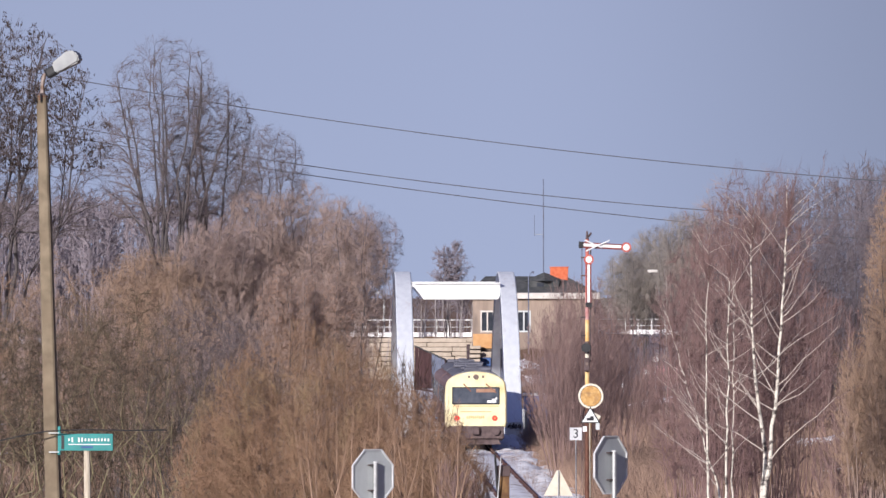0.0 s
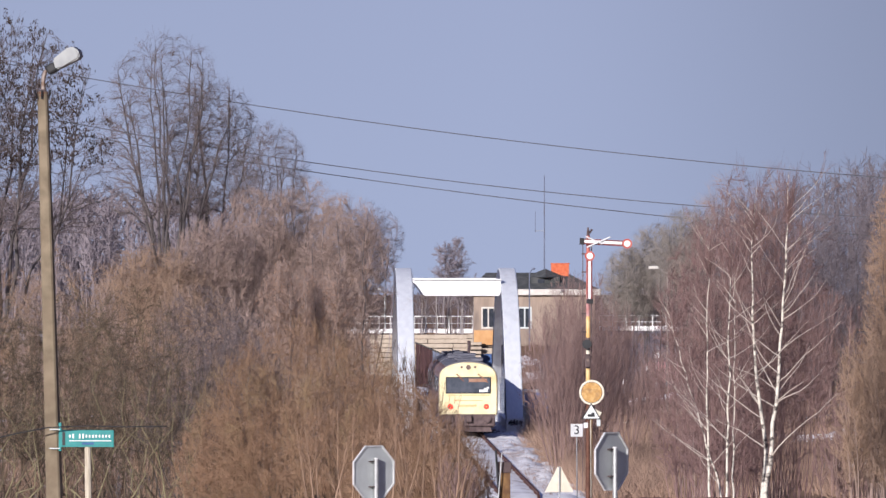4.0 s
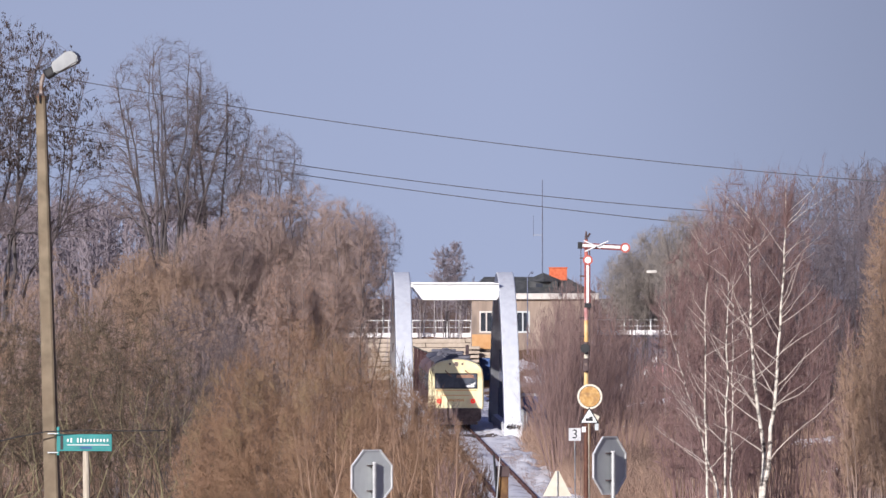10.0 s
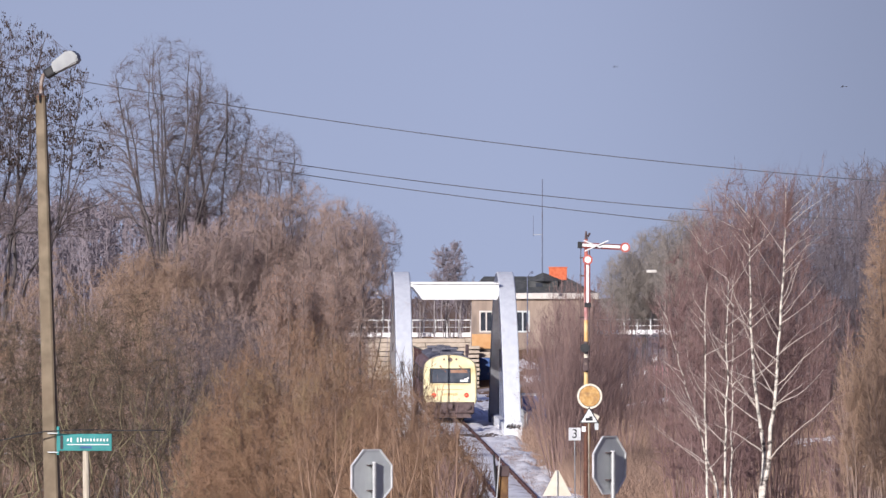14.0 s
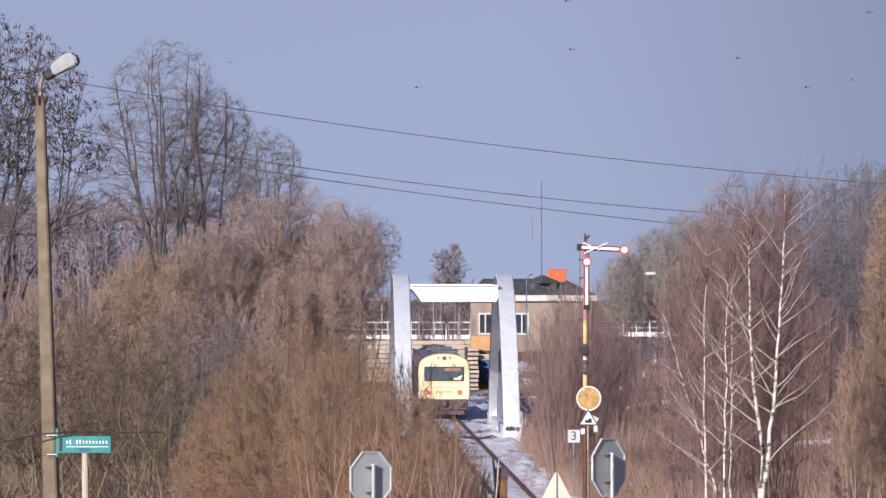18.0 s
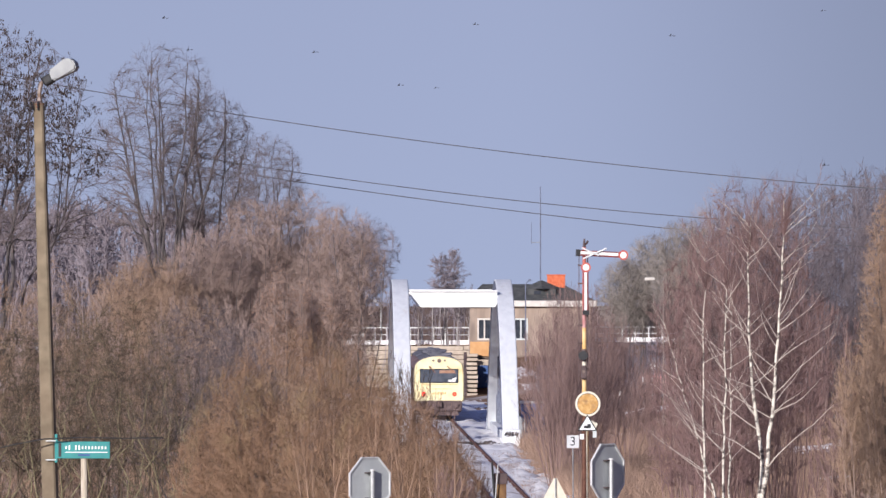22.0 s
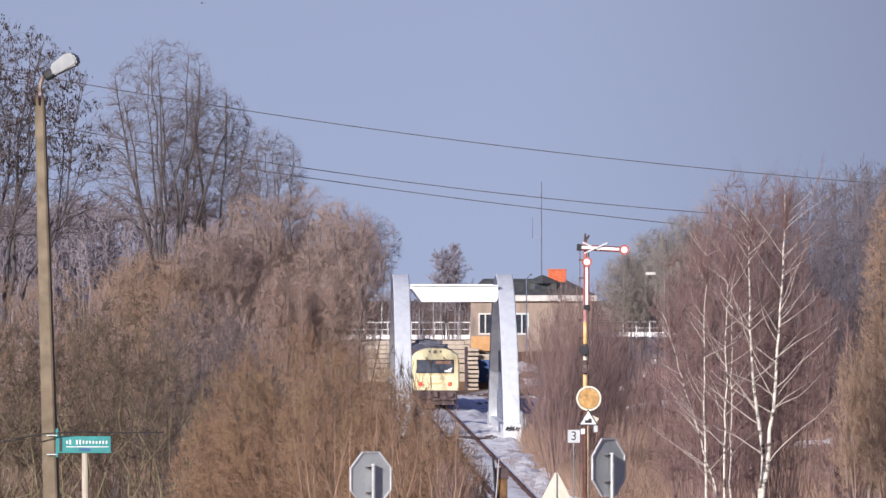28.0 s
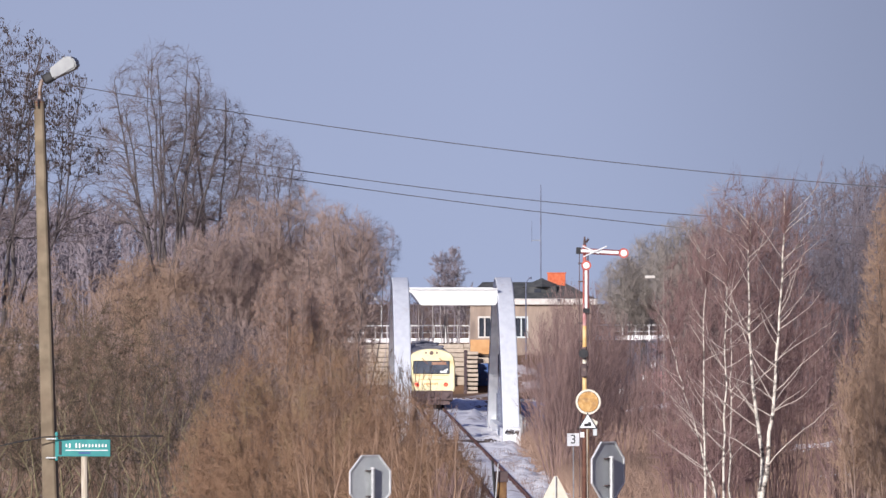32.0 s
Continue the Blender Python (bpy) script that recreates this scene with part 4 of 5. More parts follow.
for p, (x, z) in zip(sp.points, cab):
    p.co = (x, 127.7, z, 1)
cu.materials.append(M["black"])
tagged(new("slack_cable", cu), "thin dark slack cable tied to the concrete post", "cable")


def octagon(r):
    return [(r * math.cos(radians(22.5 + 45 * k)), r * math.sin(radians(22.5 + 45 * k))) for k in range(8)]


def stop_sign(x, y, zc, turn, top):
    z = float(land(x, y))
    ob = thing("stop_sign", pose(x, y, z, 0, 0, turn), "grey back of an octagonal road sign on a steel post", "road sign", "octagonal road signs at the crossing")
    r = 0.40 / math.cos(radians(22.5))
    plate = part("plate", prism(B(), octagon(r - 0.012), 0.012, pose(0, 0.068, zc - z)), "sign_back", ob)
    bm = B()
    o, i2 = octagon(r), octagon(r - 0.022)
    ring = [[bm.verts.new((p[0], yy, p[1] + zc - z)) for p in pp] for pp, yy in ((o, 0.048), (i2, 0.048), (i2, 0.075), (o, 0.075))]
    for a in range(4):
        for k in range(8):
            bm.faces.new((ring[a][k], ring[a][(k + 1) % 8], ring[(a + 1) % 4][(k + 1) % 8], ring[(a + 1) % 4][k]))
    part("rim", bm, "sign_edge", ob, "pale folded rim")
    part("post", rod(B(), (0, 0, -0.3), (0, 0, top - z), 0.034, n=14), "galvanised", ob, smooth=False)
    part("post_cap", rod(B(), (0, 0, top - z), (0, 0, top - z + 0.02), 0.037, n=14), "sign_edge", ob)
    for dz in (0.17, -0.20):
        part("clamp", box(B(), (-0.04, 0.03, zc - z + dz), (0.13, 0.06, 0.014), 0.003), "train_dark", ob)
    return ob


stop_sign(-1.0, 148, 6.29, 42, 6.49)
stop_sign(2.33, 139, 6.65, 55, 6.83)

ts = thing("warning_triangle", pose(2.25, 200, float(land(2.25, 200))), "cream triangular sign board on a dark post", "sign")
zb = 4.75 - ts.location.z
part("board", prism(B(), [(-0.29, zb), (0.29, zb), (0.03, zb + 0.5), (-0.03, zb + 0.5)], 0.02, pose(0, 0.05, 0, 0, 0, 10)), "cream_board", ts)
part("post", rod(B(), (0, 0, -0.3), (0, 0, zb + 0.5), 0.012, n=8), "galvanised", ts)

bp = thing("barrier_stand", pose(0.86, 150, float(land(0.86, 150))), "rusty yellow stand of a crossing barrier with leaning bars", "barrier")
zt = 6.3 - bp.location.z
part("cabinet", box(B(), (0.02, 0, zt - 0.75), (0.17, 0.22, 1.5), 0.01), "rust", bp)
part("cap", box(B(), (0.02, -0.002, zt + 0.03), (0.2, 0.25, 0.16), 0.01), "train_dark", bp)
part("bar", rod(B(), (0.03, -0.16, zt - 1.6), (-0.11, -0.16, zt + 0.28), 0.022, 0.016, 8), "black", bp)
part("bar", rod(B(), (-0.16, -0.19, zt - 1.6), (-0.02, -0.19, zt + 0.24), 0.014, 0.010, 8), "galvanised", bp)

# ---- semaphore and signs by the track ----
sx, sy = 5.5, 390.0
sz = float(land(sx, sy))
sem = thing("semaphore_signal", pose(sx, sy, sz), "tall red and yellow semaphore signal with its arm at stop", "railway signal")
Z = lambda z: z - sz
bands = [(sz - 0.3, 4.3, "rust_rail"), (4.3, 4.9, "pole_yellow"), (4.9, 5.45, "train_dark"), (5.45, 5.6, "cream_board"), (5.6, 6.08, "train_dark"), (6.08, 6.9, "pole_yellow"), (6.9, 7.75, "pink_red"), (7.75, 10.0, "signal_red")]
for a, b2, mt in bands:
    part("mast_section", rod(B(), (0, 0, Z(a)), (0, 0, Z(b2)), 0.098 - 0.003 * a, 0.098 - 0.003 * b2, 12), mt, sem)
# dark strip that paints the shaded side of the mast
part("mast_shade_strip", box(B(), (0.13, 0.02, Z(7.6)), (0.05, 0.05, 4.6), 0.008), "train_dark", sem)
part("mast_cap", rod(B(), (0, 0, Z(10.0)), (0, 0, Z(10.32)), 0.07, 0.03, 10), "train_dark", sem)
part("finial", rod(B(), (0.06, 0, Z(10.1)), (0.15, 0, Z(10.25)), 0.04, n=8), "train_dark", sem)


def sem_arm(m, h):
    """A white arm of height h with red edges and a round red end."""
    a = new("arm")
    a.parent, a.matrix_local = sem, m
    part("blade", box(B(), (0.62, 0, 0), (1.75, 0.03, h), 0.01), "arm_red", a)
    part("tail_plate", box(B(), (-0.24, -0.02, 0), (0.18, 0.02, 0.26), 0.005), "black", a)
    part("stripe", box(B(), (0.58, -0.02, 0.01), (1.45, 0.015, 0.5 * h)), "white", a)
    part("round_end", rod(B(), (1.5, 0.02, 0), (1.5, -0.025, 0), 0.19, n=28), "signal_red", a)
    part("round_face", rod(B(), (1.5, -0.02, 0), (1.5, -0.04, 0), 0.125, n=24), "white", a)
    return a


sem_arm(pose(0, -0.2, Z(9.77), 0, 3, 0), 0.22)
sem_arm(pose(0.06, -0.24, Z(7.72), 0, -90, 0), 0.2)
for a, b2 in (((-0.05, -0.3, Z(9.55)), (0.85, -0.3, Z(9.95))), ((-0.1, -0.3, Z(9.97)), (0.55, -0.3, Z(9.68)))):
    part("arm_brace", rod(B(), a, b2, 0.028, n=6), "white", sem)
part("counterweight", rod(B(), (-0.05, -0.1, Z(5.83)), (-0.05, -0.35, Z(5.83)), 0.18, n=18), "black", sem)
part("lamp_box", box(B(), (-0.02, -0.2, Z(5.18)), (0.22, 0.24, 0.46), 0.03), "train_dark", sem)
part("lamp_lens", rod(B(), (-0.02, -0.31, Z(5.22)), (-0.02, -0.34, Z(5.22)), 0.06, n=14), "lamp_glass", sem)
part("ladder", box(B(), (-0.2, 0.12, Z(5.0)), (0.03, 0.03, 9.6)), "train_dark", sem)
for z in (9.3, 8.6, 7.0, 6.3):
    part("bracket", box(B(), (-0.08, 0.0, Z(z)), (0.34, 0.07, 0.06), 0.01), "train_dark", sem)

dz = float(land(5.55, 384))
ds = thing("warning_disc", pose(5.55, 384, dz), "orange round distant signal disc with white rim", "railway signal")
zc = 9.6 - 259 / 46.75 - dz
part("post", rod(B(), (0, 0.1, -0.3), (0, 0.1, zc), 0.03, n=10), "rust", ds)
part("rim", rod(B(), (0, 0.04, zc), (0, 0, zc), 0.475, n=40), "cream_board", ds)
part("ring", rod(B(), (0, 0.0, zc), (0, -0.012, zc), 0.40, n=40), "black", ds)
part("disc", rod(B(), (0, -0.008, zc), (0, -0.03, zc), 0.385, n=40), "disc_orange", ds)

z0 = float(land(5.35, 372))
tb = thing("brake_sign", pose(5.36, 372, z0), "white triangular track sign with a black vehicle shape", "sign")
zc = 9.6 - 297 / 48.27 - z0
def tri(r, z, d, y):
    return prism(B(), [(r * math.cos(radians(a)) * 1.05, z + r * math.sin(radians(a))) for a in (90, 210, 330)], d, pose(0, y, 0))
part("board", tri(0.40, zc, 0.02, 0), "black", tb)
part("face", tri(0.33, zc, 0.012, -0.014), "white", tb)
part("pictogram", box(B(), (0.0, -0.026, zc - 0.06), (0.26, 0.01, 0.10), 0.003), "black", tb)
part("pictogram_cab", box(B(), (0.06, -0.026, zc + 0.02), (0.12, 0.01, 0.06), 0.003), "black", tb)
part("post", rod(B(), (0, 0.05, -0.3), (-0.02, 0.05, zc), 0.027, n=8), "old_wood", tb)
part("small_plate", box(B(), (-0.2, 0.02, zc - 0.42), (0.15, 0.02, 0.2), 0.005), "white", tb)
part("small_plate", box(B(), (0.22, 0.06, zc + 0.05), (0.3, 0.02, 0.16), 0.005, Matrix.Rotation(0.5, 4, "Y")), "cream_board", tb)
part("small_plate", box(B(), (0.27, 0.04, zc - 0.32), (0.14, 0.02, 0.26), 0.005), "sign_back", tb)

z0 = float(land(4.75, 366))
nb = thing("number_sign", pose(4.75, 366, z0), "white square track sign with the black number 3", "sign")
zc = 9.6 - 326 / 49.06 - z0
part("plate", box(B(), (0, 0, zc), (0.44, 0.02, 0.46), 0.006), "white", nb)
part("post", rod(B(), (0.02, 0.04, -0.3), (0, 0.04, zc), 0.022, n=8), "galvanised", nb)
tx = bpy.data.curves.new("digit", "FONT")
tx.body, tx.size, tx.align_x, tx.align_y, tx.extrude = "3", 0.46, "CENTER", "CENTER", 0.004
tx.materials.append(M["black"])
dg = new("digit", tx)
dg.parent, dg.matrix_local = nb, pose(0, -0.018, zc, 90, 0, 0)

# ---- the railcar ----
train = thing("diesel_railcar", pose(0, 0, 0), "cream-yellow two-car diesel railcar with red tail lights", "train")
HALF = 1.50


def shell(w, z0, z1, round_top):
    """A car's cross-section in x and z."""
    pts = [(-w + 0.05, z0), (-w, z0 + 0.25)]
    pts += [(-w, z1 - 1.1), (-w + 0.03, z1 - 0.75)]
    for k in range(7):
        a = radians(170 - k * 80 / 6)
        pts.append((math.cos(a) * (w - 0.05) * 1.0, z1 - round_top + math.sin(a) * round_top))
    left = pts
    return left + [(-x, z) for x, z in left[::-1] if abs(x) > 1e-6]


for car in range(2):
    y0 = car * 21.6 + 0.35
    c = new("car")
    c.parent = train
    c.location = (0, y0, 0)
    part("body", prism(B(), shell(HALF, 1.02, 3.60, 0.64), 20.6, pose(0, 10.3, 0)), "train_side", c, "dark grimy side")
    rf = prism(B(), [(math.cos(radians(a)) * 1.2, 3.33 + math.sin(radians(a)) * 0.46) for a in range(20, 161, 10)], 19.8, pose(0, 10.3, 0))
    part("roof", rf, "train_roof", c, "sooty dark roof")
    for y, sx2, sy2, h in ((2.2, 1.3, 1.6, 0.24), (5.5, 0.5, 0.5, 0.34), (8.0, 1.5, 2.6, 0.2), (12.5, 0.6, 1.2, 0.3), (16.5, 1.4, 2.0, 0.24), (19.0, 0.4, 0.4, 0.3)):
        part("roof_unit", box(B(), (0.15 * math.sin(y), y, 3.74 + h * 0.3), (sx2, sy2, h * 0.6), 0.04), "train_roof", c)
    part("underframe", box(B(), (0, 10.3, 0.72), (2.6, 20.2, 0.7), 0.06), "train_dark", c)
    for x in (-HALF - 0.004, HALF + 0.004):
        for k in range(9):
            part("side_window", box(B(), (x, 2.6 + k * 1.95, 2.5), (0.03, 1.4, 0.8), 0.01), "window_dark", c)
    for y in (3.0, 17.6):
        bg = new("bogie")
        bg.parent, bg.location = train, (0, y0 + y, 0)
        part("bogie_frame", box(B(), (0, 0, 0.5), (2.1, 3.0, 0.3), 0.04), "train_dark", bg)
        for dy in (-1.1, 1.1):
            for x in (-0.75, 0.75):
                part("wheel", rod(B(), (x - 0.06, dy, 0.43), (x + 0.06, dy, 0.43), 0.42, n=20), "train_dark", bg)
part("gangway", box(B(), (0, 21.3, 2.2), (1.6, 1.1, 2.4), 0.05), "train_dark", train)
# rounded end with its window and lamps
bm = B()
sec = shell(HALF, 1.02, 3.73, 0.66)
rings = []
for y, k in ((0.34, 1.0), (0.16, 0.995), (0.05, 0.975), (0.0, 0.94)):
    rings.append([bm.verts.new((x * k, y, 2.3 + (z - 2.3) * (0.4 * k + 0.6))) for x, z in sec])
for r, q in zip(rings, rings[1:]):
    for k in range(len(sec)):
        bm.faces.new((r[k], r[(k + 1) % len(sec)], q[(k + 1) % len(sec)], q[k]))
bm.faces.new(rings[-1]), bm.faces.new(rings[0][::-1])
end = new("rear_end")
end.parent = train
part("end_shell", bm, "train_yellow", end)
part("window_seal", box(B(), (0, -0.002, 2.55), (2.3, 0.036, 0.84), 0.03), "rubber", end, "black rubber window seal")
part("rear_window", box(B(), (0, -0.008, 2.55), (2.2, 0.04, 0.74), 0.012), "train_glass", end, "dark rear window")
# orange strip as a painted reflection on the rear window
part("reflection_strip", box(B(), (0.48, -0.032, 2.80), (0.92, 0.008, 0.17)), "glass_reflection", end, "dull orange strip painting a reflection in the window")
for x, z, w, h in ((0.66, 2.27, 0.22, 0.12), (0.88, 2.31, 0.2, 0.2), (0.99, 2.42, 0.1, 0.1)):
    part("window_notice", box(B(), (x, -0.034, z), (w, 0.01, h)), "white", end, "white notice behind the window")
for z in (2.05, 1.78):
    part("trim_line", box(B(), (0, -0.008, z), (2.2 if z > 1.9 else 1.5, 0.02, 0.035)), "orange_print", end)
part("headlamp", rod(B(), (0, 0.02, 3.46), (0, -0.05, 3.46), 0.125, n=20), "lamp_glass", end)
for x in (-0.34, 0.34):
    part("marker_lamp", rod(B(), (x, 0.02, 3.47), (x, -0.03, 3.47), 0.06, n=14), "lamp_glass", end)
for x in (-0.91, 0.91):
    tl = part("tail_light", rod(B(), (x, 0.02, 1.47), (x, -0.04, 1.47), 0.13, n=22), "tail_red", end, "lit red tail light")
    part("lens", rod(B(), (x, -0.03, 1.47), (x, -0.05, 1.47), 0.055, n=14), "disc_orange", tl)
for x0, z0, x1, z1 in ((-0.60, 3.12, -0.22, 2.75), (0.48, 3.12, 0.98, 2.7)):
    part("wiper", rod(B(), (x0, -0.04, z0), (x1, -0.045, z1), 0.03, 0.022, 6), "wiper", end)
for k in range(9):
    part("text_bar", box(B(), (-0.42 + 0.1 * k, -0.008, 1.50 + 0.01 * (k % 3)), (0.06, 0.015, 0.13)), "orange_print", end)
part("skirt", box(B(), (0, 0.2, 0.78), (2.72, 0.5, 0.62), 0.06), "train_dark", end)
for x in (-0.95, 0.95):
    part("buffer", rod(B(), (x, 0.1, 0.85), (x, -0.2, 0.85), 0.2, n=16), "train_dark", end)
part("coupler", box(B(), (0, -0.12, 0.85), (0.34, 0.4, 0.34), 0.05), "train_dark", end)
part("plough", prism(B(), [(-1.2, 0.2), (1.2, 0.2), (1.05, 0.6), (-1.05, 0.6)], 0.08, pose(0, 0.15, 0)), "train_dark", end)
# ---- trees and brush ----
def gz(x, y):
    return float(land(x, y))


UPRIGHT = [(13, 0.12, 1.0, 32, 0.34, 4, 0.15, 0.05), (21, 0.05, 1.0, 36, 0.46, 1, 0.14, 0.04)]
FAN = [(9, 0.25, 1.0, 17, 0.36, 4, 0.05, 0.03), (10, 0.15, 1.0, 22, 0.45, 1, 0.08, 0.03)]
SPARSE = [(9, 0.12, 1.0, 24, 0.42, 4, 0.10, 0.06), (22, 0.05, 1.0, 26, 0.34, 1, 0.14, 0.05)]


def shrub(x, y, top, wide, seed, mats, label, stems=60, group="", levels=UPRIGHT, radius=0.022, rmin=0.006, lean=0.0, root=0.45, **kw):
    """A bush of many stems, about wide to each side."""
    z = gz(x, y)
    h = top - z
    return plant("bare_shrub", (x, y, z), seed, (wide, wide, h * 0.28, h * 0.72), stems, wide * root, lean, radius, levels, mats, label, "shrub", group, rmin=rmin, **kw)


def bush(x, y, top, wide, seed, mats, label, stems, counts, group="", deep=1.0, **kw):
    """A dense bush whose dome is evenly filled."""
    z = gz(x, y)
    h = top - z
    return full_plant("bare_shrub", (x, y, z), seed, (wide, wide * deep, h * 0.34, h * 0.66), stems, wide * 0.4, kw.pop("radius", 0.016), counts, kw.pop("twigs", 6), mats, label, "shrub", group, **kw)


# olive-brown thicket behind the lamp post
for k, (x, y, top, w) in enumerate(((-10.9, 244, 8.6, 1.7), (-9.2, 246, 8.7, 1.9), (-7.4, 240, 8.8, 1.9), (-5.9, 247, 8.7, 1.8), (-5.0, 243, 8.1, 1.3))):
    bush(x, y, top, w, 10 + k, ("olive", "lichen", "olive") if k < 3 else ("grey_bark", "olive", "grey_twig"), "dense tangled olive-brown shrub with pale lichened branches", 18, ((110, 4), (420, 3), (1300, 2)), "thicket behind the lamp post", wander=0.16, rmin=0.0042, radius=0.021, arc=1.2, twig=(0.12, 0.4), angle=46, up=0.02, low=1.4)
for k, (x, y, top, w) in enumerate(((-6.5, 236, 7.4, 1.3), (-8.3, 235, 7.6, 1.4), (-5.35, 236, 6.4, 1.0), (-10.0, 236, 7.0, 1.2))):
    bush(x, y, top, w, 24 + k, ("lichen_pale", "lichen_pale", "olive"), "open shrub with crooked yellow-lichened branches", 6, ((30, 5), (80, 3)), "lichened shrubs before the thicket", wander=0.14, rmin=0.0048, radius=0.022, arc=1.25, twig=(0.15, 0.5), twigs=3, angle=48, up=0.02, low=0.8, ratio=0.75)
for k, (x, y, top, w) in enumerate(((-11.6, 257, 9.5, 1.6), (-9.9, 258, 9.7, 1.7), (-8.3, 260, 9.6, 1.7), (-6.7, 259, 9.4, 1.6))):
    bush(x, y, top, w, 15 + k, ("olive", "orange_twig", "orange_twig"), "tall bare orange-brown shrub at the back of the thicket", 24, ((200, 3), (900, 2)), "orange-brown shrubs behind the thicket", rmin=0.0042, twig=(0.15, 0.55), twigs=7)
# reddish willow mound
for k, (x, y, top, w, n) in enumerate(((-3.3, 226, 8.1, 1.9, 60), (-2.1, 224, 7.65, 1.7, 52), (-4.4, 227, 7.3, 1.35, 44), (-1.05, 222, 6.7, 1.5, 46), (-5.2, 228, 5.9, 1.0, 30), (-0.1, 220, 5.8, 1.2, 34))):
    bush(x, y, top, w, 30 + k, ("willow", "willow", "willow"), "dense reddish-brown willow bush without leaves", n, ((5 * n, 3), (24 * n, 2)), "willow bushes by the track", rmin=0.0030, radius=0.010, arc=1.0, twig=(0.22, 0.65), angle=18, up=0.07, rise=0.2, twigs=7)
shrub(0.62, 222, 5.0, 0.65, 41, ("dark_twig", "dark_twig", "dark_twig"), "low mauve-brown bare bush at the edge of the snow", 20, levels=FAN, rmin=0.004)
shrub(0.2, 218, 5.2, 0.6, 42, ("dark_twig", "dark_twig", "dark_twig"), "low mauve-brown bare bush at the edge of the snow", 18, levels=FAN, rmin=0.004)
SAP = [(9, 0.25, 1.0, 26, 0.35, 4, 0.08, 0.06), (6, 0.2, 1, 28, 0.5, 1, 0.1, 0.05)]
for k, (x, y, top) in enumerate(((-1.95, 210, 6.7), (-1.2, 208, 7.0), (-0.5, 212, 6.7), (0.0, 209, 6.3), (-2.6, 209, 6.4))):
    h = top - gz(x, y)
    plant("sapling", (x, y, gz(x, y)), 50 + k, (0.9, 0.7, h * 0.3, h * 0.7), 4, 0.25, 0.0, 0.03, SAP, ("willow_stem", "willow_stem", "willow"),
          "thin pale sapling before the willow bushes", "sapling", "saplings before the willows", thin=0.5)

PODTREE = {"counts": ((90, 6), (650, 4), (2900, 3)), "twigs": 4, "twig": (0.12, 0.45), "ratio": 0.66, "shell": 2.7, "wander": 0.12, "rise": 0.12, "low": 9.0}
VASE = {"counts": ((50, 6), (420, 4), (1700, 3)), "twigs": 5, "twig": (0.3, 0.9), "ratio": 0.66, "shell": 4.0, "wander": 0.12, "rise": 0.14, "low": 11.8}
ROUND = {"counts": ((120, 4), (500, 3), (1500, 2)), "twigs": 6, "twig": (0.3, 0.85), "ratio": 0.6, "shell": 2.1, "angle": 22, "rise": 0.10, "up": 0.08}
CONE = [(130, 0.3, 0.98, 60, 0.15, 3, 0.10, 0.05), (8, 0.1, 1.0, 40, 0.45, 2, 0.14, 0.04), (8, 0.05, 1.0, 36, 0.7, 1, 0.1, 0.03)]


def tree(x, y, low, top, wide, seed, mats, label, stems=3, radius=0.16, levels=ROUND, rmin=0.010, group="", lean=0.0, root=0.4, **kw):
    """A bare tree with its crown from low to top, wide to each side."""
    z = gz(x, y)
    env = (wide, wide, (low + top) / 2 - z, (top - low) / 2)
    if isinstance(levels, dict):
        kw = levels | kw
        return full_plant("bare_tree", (x, y, z), seed, env, stems, root, radius, kw.pop("counts"), kw.pop("twigs"), mats, label, "tree", group, rmin=rmin, **kw)
    return plant("bare_tree", (x, y, z), seed, env, stems, root, lean, radius, levels, mats, label, "tree", group, rmin=rmin, **kw)


GREY = ("grey_bark", "grey_bark", "grey_twig")
BROWN = ("grey_bark", "brown_twig", "brown_twig")
AMBER = ("grey_bark", "orange_twig", "orange_twig")
# tall trees with seed pods beside the road
tree(-14.7, 330, 7.0, 17.3, 4.1, 60, GREY, "tall dark bare tree hung with dark seed pods", 11, 0.085, PODTREE, 0.0048, "tall trees with seed pods", pods=10000, fork=5.4, arc=0.75)
tree(-17.5, 336, 7.4, 18.6, 3.9, 61, GREY, "tall dark bare tree hung with dark seed pods", 7, 0.075, PODTREE, 0.0048, "tall trees with seed pods", pods=3000, fork=5.4, arc=0.75, counts=((60, 6), (350, 4), (1400, 3)))
# vase-shaped old trees
tree(-17.2, 630, 7.6, 23.1, 4.6, 62, GREY, "tall vase-shaped bare tree with several dark trunks", 10, 0.145, VASE, 0.0075, "old vase-shaped trees", root=0.8, fork=7.4, arc=0.55)
tree(-14.7, 636, 7.6, 20.4, 3.5, 63, GREY, "tall vase-shaped bare tree with several dark trunks", 6, 0.13, VASE, 0.0075, "old vase-shaped trees", root=0.6, fork=7.4, arc=0.55)
tree(-10.3, 600, 8.6, 17.0, 2.5, 64, GREY, "bare grey tree with a fine spreading crown", 7, 0.075, VASE, 0.0065, fork=8.0, arc=0.8, counts=((50, 5), (300, 3), (1000, 2)))
